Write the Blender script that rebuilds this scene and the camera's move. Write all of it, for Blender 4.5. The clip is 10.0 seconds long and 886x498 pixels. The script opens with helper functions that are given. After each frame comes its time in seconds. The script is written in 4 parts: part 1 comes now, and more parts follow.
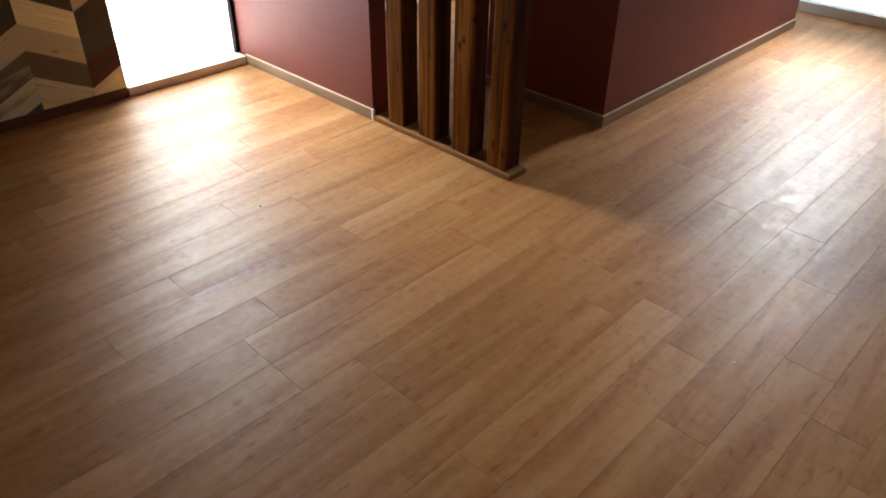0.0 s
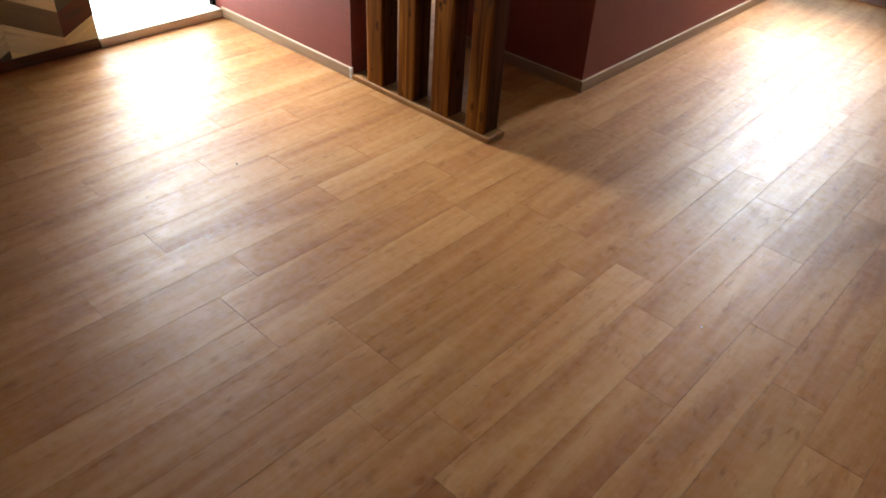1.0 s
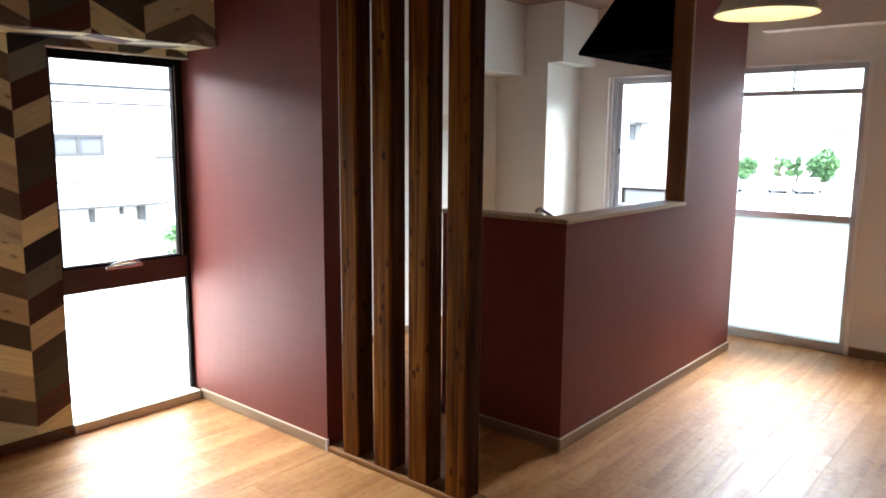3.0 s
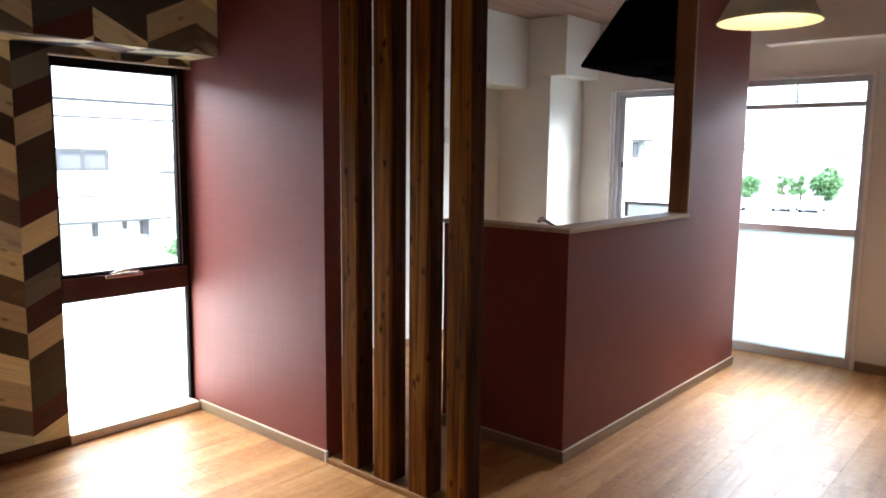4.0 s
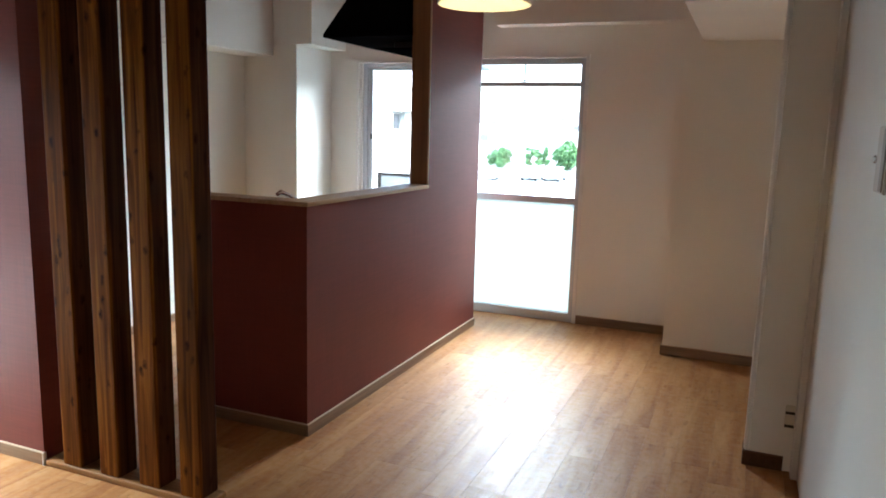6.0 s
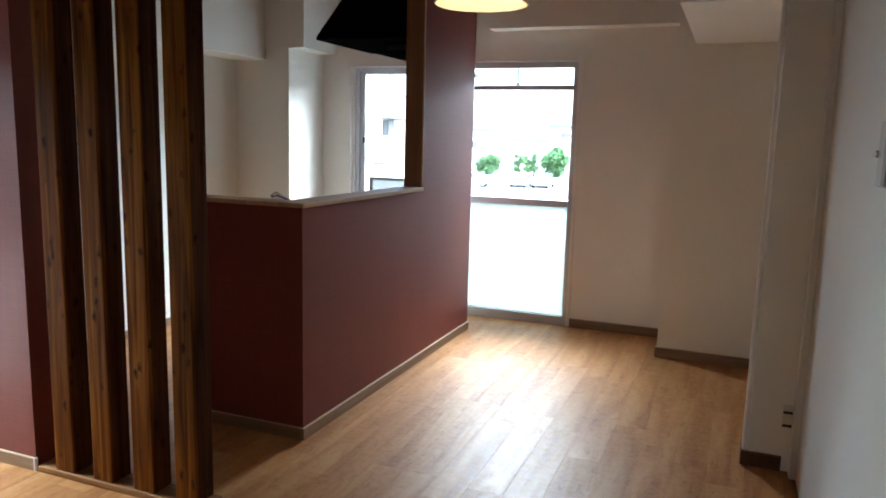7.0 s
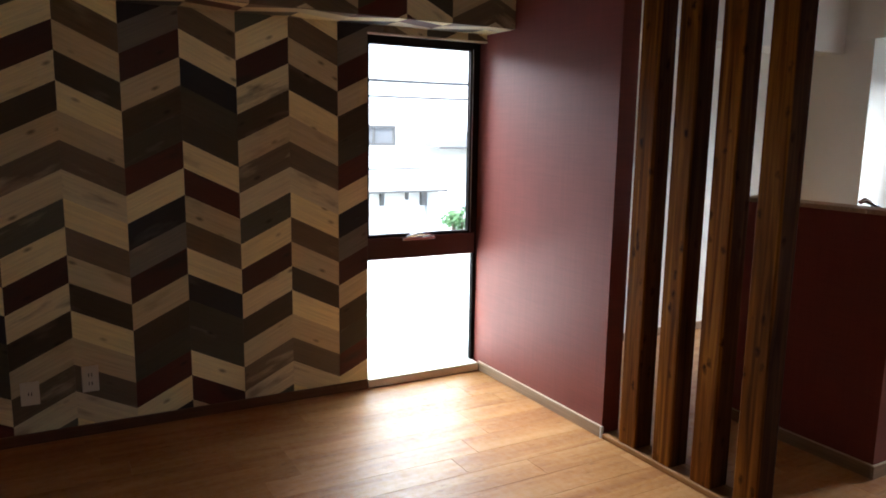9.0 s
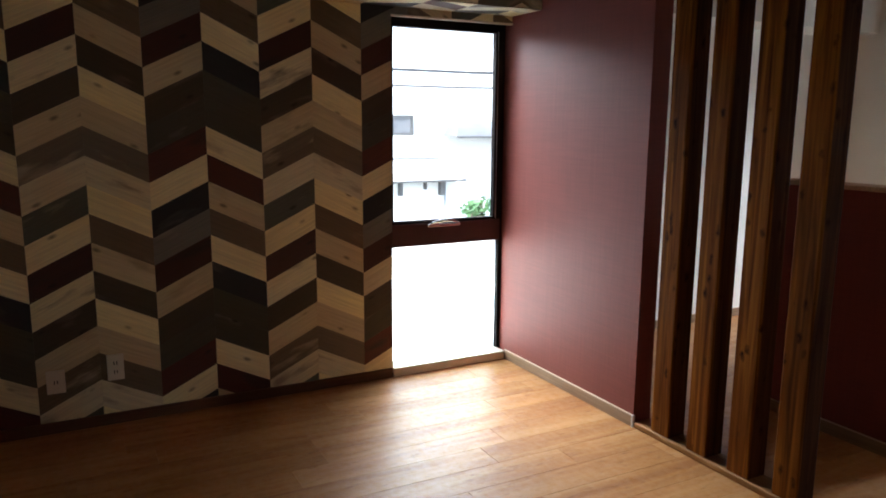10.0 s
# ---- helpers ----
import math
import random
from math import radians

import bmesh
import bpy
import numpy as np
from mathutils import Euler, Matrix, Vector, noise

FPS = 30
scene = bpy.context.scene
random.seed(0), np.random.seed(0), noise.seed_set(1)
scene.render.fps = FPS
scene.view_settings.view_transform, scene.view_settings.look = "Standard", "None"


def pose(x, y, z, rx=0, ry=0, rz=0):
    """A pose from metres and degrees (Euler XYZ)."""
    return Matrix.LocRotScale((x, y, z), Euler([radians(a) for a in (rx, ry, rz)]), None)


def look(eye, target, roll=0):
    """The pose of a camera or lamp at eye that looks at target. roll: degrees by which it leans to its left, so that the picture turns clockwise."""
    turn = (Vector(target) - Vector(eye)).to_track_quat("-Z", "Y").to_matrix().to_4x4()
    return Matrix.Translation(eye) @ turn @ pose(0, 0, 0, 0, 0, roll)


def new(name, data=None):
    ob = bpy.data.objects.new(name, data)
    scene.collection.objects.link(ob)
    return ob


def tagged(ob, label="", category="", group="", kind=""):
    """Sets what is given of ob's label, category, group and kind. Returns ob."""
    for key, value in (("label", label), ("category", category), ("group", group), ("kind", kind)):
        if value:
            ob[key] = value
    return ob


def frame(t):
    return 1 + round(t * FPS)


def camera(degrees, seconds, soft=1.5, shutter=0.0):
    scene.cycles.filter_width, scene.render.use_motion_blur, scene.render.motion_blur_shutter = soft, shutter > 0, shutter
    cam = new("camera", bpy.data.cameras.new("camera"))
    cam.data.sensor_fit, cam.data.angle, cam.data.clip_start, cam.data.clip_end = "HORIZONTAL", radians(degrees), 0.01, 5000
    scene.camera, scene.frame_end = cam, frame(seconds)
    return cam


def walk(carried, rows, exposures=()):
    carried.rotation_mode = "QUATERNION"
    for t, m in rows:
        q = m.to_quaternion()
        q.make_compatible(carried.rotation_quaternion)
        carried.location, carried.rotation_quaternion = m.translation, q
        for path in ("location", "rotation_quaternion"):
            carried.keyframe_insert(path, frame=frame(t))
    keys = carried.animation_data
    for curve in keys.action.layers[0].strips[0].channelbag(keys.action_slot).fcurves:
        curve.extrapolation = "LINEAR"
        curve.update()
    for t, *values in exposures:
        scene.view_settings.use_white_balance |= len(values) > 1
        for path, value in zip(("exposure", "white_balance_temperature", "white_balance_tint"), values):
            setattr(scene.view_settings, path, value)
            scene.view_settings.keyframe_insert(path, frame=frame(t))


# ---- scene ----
cam = camera(62.6, 10.0, soft=1.8)
PATH = [
    (0, (0.037, 0.114, 1.487), (-1.106, 1.311, 0.364), 0.9),
    (0.2, (0.039, 0.111, 1.489), (-1.0582, 1.2749, 0.2882), 0.96),
    (0.5, (0.041, 0.107, 1.493), (-0.999, 1.234, 0.21), 1.8),
    (0.7, (0.041, 0.103, 1.496), (-0.9874, 1.2514, 0.2213), 3.47),
    (1, (0.04, 0.097, 1.5), (-1.007, 1.3, 0.293), 3.6),
    (1.2, (0.04, 0.1, 1.501), (-1.0319, 1.3606, 0.3776), 2.8),
    (1.5, (0.04, 0.105, 1.503), (-1.077, 1.469, 0.557), 2.9),
    (1.7, (0.038, 0.107, 1.507), (-1.1085, 1.5045, 0.6509), 3.05),
    (2, (0.034, 0.109, 1.512), (-1.159, 1.537, 0.777), 2.6),
    (2.2, (0.039, 0.11, 1.51), (-1.1937, 1.5702, 0.92), 1.72),
    (2.5, (0.046, 0.111, 1.507), (-1.213, 1.594, 1.047), 1.0),
    (2.7, (0.049, 0.109, 1.498), (-1.2222, 1.604, 1.1113), 0.77),
    (3, (0.053, 0.106, 1.485), (-1.229, 1.611, 1.183), 0.4),
    (3.2, (0.056, 0.109, 1.472), (-1.233, 1.618, 1.22), 0.5),
    (4.3, (0.044, 0.136, 1.44), (-1.25, 1.639, 1.183), 0.6),
    (4.5, (0.069, 0.145, 1.439), (-1.197, 1.666, 1.149), 0.8),
    (4.8, (0.082, 0.167, 1.441), (-1.0756, 1.7639, 1.1074), 1.04),
    (5, (0.09, 0.182, 1.443), (-0.981, 1.834, 1.096), 1.8),
    (5.2, (0.105, 0.189, 1.444), (-0.888, 1.89, 1.0963), 1.5),
    (5.5, (0.128, 0.2, 1.445), (-0.754, 1.963, 1.11), 1.3),
    (5.7, (0.155, 0.214, 1.457), (-0.664, 2.008, 1.125), 1.4),
    (6.8, (0.133, 0.213, 1.435), (-0.569, 2.06, 1.126), 1.8),
    (7, (0.117, 0.211, 1.426), (-0.61, 2.049, 1.123), 1.5),
    (7.2, (0.094, 0.2, 1.425), (-0.7295, 1.9975, 1.1243), 1.22),
    (7.5, (0.059, 0.183, 1.423), (-0.945, 1.886, 1.116), 0.4),
    (7.7, (0.045, 0.167, 1.423), (-1.0986, 1.7785, 1.1159), 0.39),
    (8, (0.025, 0.143, 1.424), (-1.295, 1.613, 1.115), 0.8),
    (8.2, (-0.007, 0.117, 1.441), (-1.437, 1.479, 1.12), 0.6),
    (8.5, (-0.016, 0.093, 1.423), (-1.597, 1.277, 1.107), 0.7),
    (8.7, (-0.028, 0.075, 1.415), (-1.6786, 1.1583, 1.0952), 0.96),
    (9, (-0.047, 0.047, 1.404), (-1.775, 1.002, 1.084), 0.9),
    (9.2, (-0.059, 0.036, 1.398), (-1.8228, 0.9219, 1.0744), 0.73),
    (9.5, (-0.077, 0.02, 1.389), (-1.875, 0.832, 1.059), 0.4),
    (9.7, (-0.095, 0.026, 1.381), (-1.8883, 0.8416, 1.0379), 0.34),
    (10, (-0.121, 0.036, 1.37), (-1.867, 0.948, 1.025), 0.4),
]
walk(cam, [(t, look(eye, target, roll)) for t, eye, target, roll in PATH], exposures=[(0, 3.20, 6230, 10), (0.5, 3.46, 6230, 10), (1.2, 3.54, 6180, 10), (2.0, 3.52, 6030, 9), (3.2, 3.46, 5880, 8), (4.5, 3.46, 5780, 7),
    (5.5, 3.60, 5620, 3), (6.8, 3.36, 5540, 2), (7.5, 3.26, 5590, 3), (8.5, 3.12, 5830, 8), (9.2, 3.03, 5830, 8), (10, 2.92, 5830, 8)])

# ---- light: overcast day, sky and a veiled sun ----
world = bpy.data.worlds.new("world")
scene.world = world
world.use_nodes = True
wn = world.node_tree
sky = wn.nodes.new("ShaderNodeTexSky")
sky.sky_type, sky.sun_disc = "NISHITA", False
sky.sun_elevation, sky.sun_rotation = radians(55), radians(140)
sky.air_density, sky.dust_density, sky.ozone_density = 1.0, 2.5, 1.0
wbg = wn.nodes["Background"]
wbg.inputs["Strength"].default_value = 0.15
wn.links.new(sky.outputs[0], wbg.inputs["Color"])
sun = new("sun", bpy.data.lights.new("sun", "SUN"))
sun.data.energy, sun.data.angle, sun.data.color = 1.5, radians(12), (1.0, 0.96, 0.9)
sun.matrix_world = look((3, -3.6, 6.7), (0, 0, 0))


def opening_lamp(name, at, target, w, h, watts):
    """An added area lamp that boosts the skylight of a window."""
    a = new(name, bpy.data.lights.new(name, "AREA"))
    a.data.shape, a.data.size, a.data.size_y, a.data.energy, a.data.color = "RECTANGLE", w, h, watts, (1.0, 1.0, 1.0)
    a.matrix_world = look(at, target)


# added lamps: lower ones behind the panes, upper ones outside above, out of sight
opening_lamp("skylight_west_lower", (-3.728, 1.91, 0.375), (0, 1.91, 0.375), 0.66, 0.62, 1.5)
opening_lamp("skylight_west_upper", (-4.50, 1.91, 2.56), (-3.0, 1.95, 1.21), 0.95, 1.40, 40.0)
opening_lamp("skylight_door_lower", (-1.53, 5.755, 0.495), (-1.53, 0, 0.495), 0.92, 0.82, 0.9)
opening_lamp("skylight_door_upper", (-1.53, 6.95, 2.78), (-1.53, 5.0, 1.55), 1.40, 1.20, 56.0)
opening_lamp("skylight_kitchen", (-2.50, 5.83, 0.985), (-2.50, 0, 0.985), 0.62, 0.13, 0.6)
opening_lamp("skylight_kitchen_upper", (-2.50, 6.25, 2.45), (-2.50, 5.0, 1.20), 0.70, 0.70, 8.0)


# ---- materials ----
def material(name, color=(0.8, 0.8, 0.8), rough=0.6, metal=0.0, spec=0.5):
    m = bpy.data.materials.new(name)
    m.use_nodes = True
    b = m.node_tree.nodes["Principled BSDF"]
    b.inputs["Base Color"].default_value = (*color, 1)
    b.inputs["Roughness"].default_value = rough
    b.inputs["Metallic"].default_value = metal
    b.inputs["Specular IOR Level"].default_value = spec
    return m, m.node_tree.nodes, m.node_tree.links, b


def noise_node(nodes, links, scale, detail=4.0, stretch=(1, 1, 1), coord="Object", rough=0.55):
    tc = nodes.new("ShaderNodeTexCoord")
    mp = nodes.new("ShaderNodeMapping")
    mp.inputs["Scale"].default_value = stretch
    nz = nodes.new("ShaderNodeTexNoise")
    nz.inputs["Scale"].default_value, nz.inputs["Detail"].default_value = scale, detail
    nz.inputs["Roughness"].default_value = rough
    links.new(tc.outputs[coord], mp.inputs["Vector"])
    links.new(mp.outputs[0], nz.inputs["Vector"])
    return nz


def ramp(nodes, links, source, stops):
    r = nodes.new("ShaderNodeValToRGB")
    els = r.color_ramp.elements
    while len(els) < len(stops):
        els.new(0.5)
    for e, (p, c) in zip(els, stops):
        e.position, e.color = p, (*c, 1)
    links.new(source, r.inputs[0])
    return r


def mix(nodes, links, a, b, fac, mode="MIX"):
    mx = nodes.new("ShaderNodeMix")
    mx.data_type, mx.blend_type = "RGBA", mode
    if isinstance(fac, float):
        mx.inputs[0].default_value = fac
    else:
        links.new(fac, mx.inputs[0])
    for sock, v in ((6, a), (7, b)):
        if isinstance(v, tuple):
            mx.inputs[sock].default_value = (*v, 1)
        else:
            links.new(v, mx.inputs[sock])
    return mx.outputs[2]


def bump(nodes, links, b, height, strength, distance=0.002):
    bp = nodes.new("ShaderNodeBump")
    bp.inputs["Strength"].default_value, bp.inputs["Distance"].default_value = strength, distance
    links.new(height, bp.inputs["Height"])
    links.new(bp.outputs[0], b.inputs["Normal"])


def plain(name, color, rough=0.6, metal=0.0, vary=0.06, scale=3.0, grain=300.0, relief=0.15, spec=0.5):
    """A surface of one colour with faint stains, fine relief and uneven gloss."""
    m, n, l, b = material(name, color, rough, metal, spec)
    big = noise_node(n, l, scale, 5.0)
    lo = tuple(c * (1 - vary) for c in color)
    hi = tuple(min(1.0, c * (1 + vary)) for c in color)
    l.new(ramp(n, l, big.outputs[0], [(0.3, lo), (0.7, hi)]).outputs[0], b.inputs["Base Color"])
    rr = ramp(n, l, big.outputs[0], [(0.3, (max(0, rough - 0.06),) * 3), (0.7, (min(1, rough + 0.06),) * 3)])
    l.new(rr.outputs[0], b.inputs["Roughness"])
    if relief:
        bump(n, l, b, noise_node(n, l, grain, 2.0).outputs[0], relief, 0.001)
    return m


def wood(name, dark, mid, light, along="z", rough=0.5, vary=0.25, grain=1.0, relief=0.2, spec=0.5, streak=0.75):
    """Timber with long grain and broad streaks; each piece differs."""
    m, n, l, b = material(name, mid, rough, 0.0, spec)
    tc = n.new("ShaderNodeTexCoord")
    info = n.new("ShaderNodeObjectInfo")
    shift = n.new("ShaderNodeVectorMath")
    shift.operation = "MULTIPLY_ADD"
    comb = n.new("ShaderNodeCombineXYZ")
    for i in range(3):
        l.new(info.outputs["Random"], comb.inputs[i])
    l.new(comb.outputs[0], shift.inputs[0])
    shift.inputs[1].default_value = (17, 23, 31)
    l.new(tc.outputs["Object"], shift.inputs[2])
    def stretched(sc):
        mp = n.new("ShaderNodeMapping")
        mp.inputs["Scale"].default_value = sc
        l.new(shift.outputs[0], mp.inputs["Vector"])
        return mp.outputs[0]
    ax = "xyz".index(along)
    long_scale = [14.0 * grain] * 3
    long_scale[ax] = 0.9 * grain
    fine_scale = [120.0 * grain] * 3
    fine_scale[ax] = 3.0 * grain
    def nz(vec, detail, dist=0.0):
        t = n.new("ShaderNodeTexNoise")
        t.inputs["Scale"].default_value, t.inputs["Detail"].default_value, t.inputs["Distortion"].default_value = 1.0, detail, dist
        l.new(vec, t.inputs["Vector"])
        return t.outputs[0]
    broad = nz(stretched(long_scale), 5.0, 0.6)
    fine = nz(stretched(fine_scale), 3.0)
    col = ramp(n, l, broad, [(0.28, dark), (0.5, mid), (0.72, light)]).outputs[0]
    fr = ramp(n, l, fine, [(0.3, (0.72,) * 3), (0.7, (1.15,) * 3)]).outputs[0]
    col = mix(n, l, col, fr, streak, "MULTIPLY")
    hr = ramp(n, l, info.outputs["Random"], [(0.0, (1 - vary,) * 3), (1.0, (1 + vary,) * 3)]).outputs[0]
    col = mix(n, l, col, hr, 1.0, "MULTIPLY")
    l.new(col, b.inputs["Base Color"])
    l.new(ramp(n, l, fine, [(0.3, (rough + 0.1,) * 3), (0.7, (rough - 0.08,) * 3)]).outputs[0], b.inputs["Roughness"])
    bump(n, l, b, fine, relief, 0.001)
    return m


def cedar():
    """Knotty cedar, round knots; the front is painted lit, the sides and back shaded."""
    m, n, l, b = material("cedar_post", (0.12, 0.04, 0.01), 0.7, 0.0, 0.05)
    tc, info, comb, shift = n.new("ShaderNodeTexCoord"), n.new("ShaderNodeObjectInfo"), n.new("ShaderNodeCombineXYZ"), n.new("ShaderNodeVectorMath")
    for i in range(3):
        l.new(info.outputs["Random"], comb.inputs[i])
    shift.operation = "MULTIPLY_ADD"
    l.new(comb.outputs[0], shift.inputs[0])
    shift.inputs[1].default_value = (17, 23, 31)
    l.new(tc.outputs["Object"], shift.inputs[2])

    def at(scale):
        mp = n.new("ShaderNodeMapping")
        mp.inputs["Scale"].default_value = scale
        l.new(shift.outputs[0], mp.inputs["Vector"])
        return mp.outputs[0]

    def nz(scale, detail, distortion=0.0):
        t = n.new("ShaderNodeTexNoise")
        t.inputs["Scale"].default_value, t.inputs["Detail"].default_value, t.inputs["Distortion"].default_value = 1.0, detail, distortion
        l.new(at(scale), t.inputs["Vector"])
        return t.outputs[0]

    broad, fine, wander = nz((26, 26, 1.3), 5.0, 0.9), nz((130, 130, 3), 3.0), nz((20, 20, 2.2), 3.0)
    # light put into the colour: paler front face, darker tone for the other faces
    front_lit = ramp(n, l, broad, [(0.28, (0.044, 0.011, 0.001)), (0.50, (0.138, 0.042, 0.0035)), (0.72, (0.265, 0.096, 0.009))]).outputs[0]
    side_shade = ramp(n, l, broad, [(0.30, (0.026, 0.008, 0.004)), (0.55, (0.062, 0.022, 0.009)), (0.75, (0.100, 0.038, 0.015))]).outputs[0]
    sep, edge, front_depth = n.new("ShaderNodeSeparateXYZ"), n.new("ShaderNodeMath"), n.new("ShaderNodeMath")
    l.new(tc.outputs["Object"], sep.inputs[0])
    edge.operation, front_depth.operation = "MULTIPLY_ADD", "ADD"
    l.new(wander, edge.inputs[0])
    edge.inputs[1].default_value, edge.inputs[2].default_value = 0.030, 0.021
    l.new(sep.outputs[1], front_depth.inputs[0])
    l.new(edge.outputs[0], front_depth.inputs[1])
    shade_mask = ramp(n, l, front_depth.outputs[0], [(0.0, (0, 0, 0)), (0.006, (1, 1, 1))]).outputs[0]
    col = mix(n, l, front_lit, side_shade, shade_mask)
    col = mix(n, l, col, ramp(n, l, fine, [(0.3, (0.74,) * 3), (0.7, (1.14,) * 3)]).outputs[0], 0.8, "MULTIPLY")
    col = mix(n, l, col, ramp(n, l, info.outputs["Random"], [(0.0, (0.88,) * 3), (1.0, (1.12,) * 3)]).outputs[0], 1.0, "MULTIPLY")
    v = n.new("ShaderNodeTexVoronoi")
    v.inputs["Scale"].default_value = 1.0
    bend, warp = n.new("ShaderNodeTexNoise"), n.new("ShaderNodeVectorMath")
    l.new(shift.outputs[0], bend.inputs["Vector"])
    bend.inputs["Scale"].default_value = 40.0
    warp.operation = "MULTIPLY_ADD"
    l.new(bend.outputs["Color"], warp.inputs[0])
    warp.inputs[1].default_value = (0.35, 0.35, 0.35)
    l.new(at((17, 17, 8.5)), warp.inputs[2])
    l.new(warp.outputs[0], v.inputs["Vector"])
    col = mix(n, l, col, (0.020, 0.005, 0.001), ramp(n, l, v.outputs["Distance"], [(0.05, (0.95,) * 3), (0.13, (0.6,) * 3), (0.24, (0, 0, 0))]).outputs[0])
    l.new(col, b.inputs["Base Color"])
    bump(n, l, b, fine, 0.25, 0.001)
    return m


def glass_clear(name):
    m, n, l, b = material(name)
    n.remove(b)
    g, tr, lw, mx = n.new("ShaderNodeBsdfGlossy"), n.new("ShaderNodeBsdfTransparent"), n.new("ShaderNodeFresnel"), n.new("ShaderNodeMixShader")
    g.inputs["Roughness"].default_value = 0.02
    tr.inputs[0].default_value = (0.93, 0.95, 0.94, 1)
    lw.inputs[0].default_value = 1.45
    l.new(lw.outputs[0], mx.inputs[0])
    l.new(tr.outputs[0], mx.inputs[1])
    l.new(g.outputs[0], mx.inputs[2])
    l.new(mx.outputs[0], n["Material Output"].inputs[0])
    return m


def glass_frosted(name, color):
    m, n, l, b = material(name)
    n.remove(b)
    t, d, g, mx, mg = (n.new("ShaderNodeBsdfTranslucent"), n.new("ShaderNodeBsdfTransparent"), n.new("ShaderNodeBsdfGlossy"),
                       n.new("ShaderNodeMixShader"), n.new("ShaderNodeMixShader"))
    nz = noise_node(n, l, 2.0, 3.0)
    r = ramp(n, l, nz.outputs[0], [(0.3, tuple(c * 0.96 for c in color)), (0.7, color)])
    l.new(r.outputs[0], t.inputs[0])
    d.inputs[0].default_value = (*color, 1)
    g.inputs["Roughness"].default_value = 0.25
    mx.inputs[0].default_value = 0.3
    mg.inputs[0].default_value = 0.05
    l.new(t.outputs[0], mx.inputs[1])
    l.new(d.outputs[0], mx.inputs[2])
    l.new(mx.outputs[0], mg.inputs[1])
    l.new(g.outputs[0], mg.inputs[2])
    l.new(mg.outputs[0], n["Material Output"].inputs[0])
    return m


def glow(name, color, strength):
    m, n, l, b = material(name, color)
    b.inputs["Emission Color"].default_value = (*color, 1)
    b.inputs["Emission Strength"].default_value = strength
    return m


def wallpaper_red():
    """Wine-red woven vinyl paper: fine vertical and horizontal threads."""
    m, n, l, b = material("red_wallpaper", (0.15, 0.025, 0.017), 0.62, 0.0, 0.50)
    b.inputs["Specular Tint"].default_value = (1.0, 0.84, 0.77, 1)
    thread_v = noise_node(n, l, 1.0, 2.0, (150, 150, 4))
    thread_h = noise_node(n, l, 1.0, 2.0, (5, 5, 150))
    big = noise_node(n, l, 1.4, 3.0)
    col = ramp(n, l, big.outputs[0], [(0.3, (0.155, 0.029, 0.020)), (0.7, (0.182, 0.036, 0.025))]).outputs[0]
    w = mix(n, l, thread_v.outputs[0], thread_h.outputs[0], 0.5)
    wr = ramp(n, l, w, [(0.35, (0.86,) * 3), (0.65, (1.14,) * 3)]).outputs[0]
    l.new(mix(n, l, col, wr, 0.8, "MULTIPLY"), b.inputs["Base Color"])
    bump(n, l, b, w, 0.22, 0.001)
    return m


def wallpaper_white(name, color):
    m, n, l, b = material(name, color, 0.75)
    big = noise_node(n, l, 1.2, 4.0)
    l.new(ramp(n, l, big.outputs[0], [(0.3, tuple(c * 0.95 for c in color)), (0.7, color)]).outputs[0], b.inputs["Base Color"])
    bump(n, l, b, noise_node(n, l, 220.0, 3.0).outputs[0], 0.35, 0.0012)
    return m


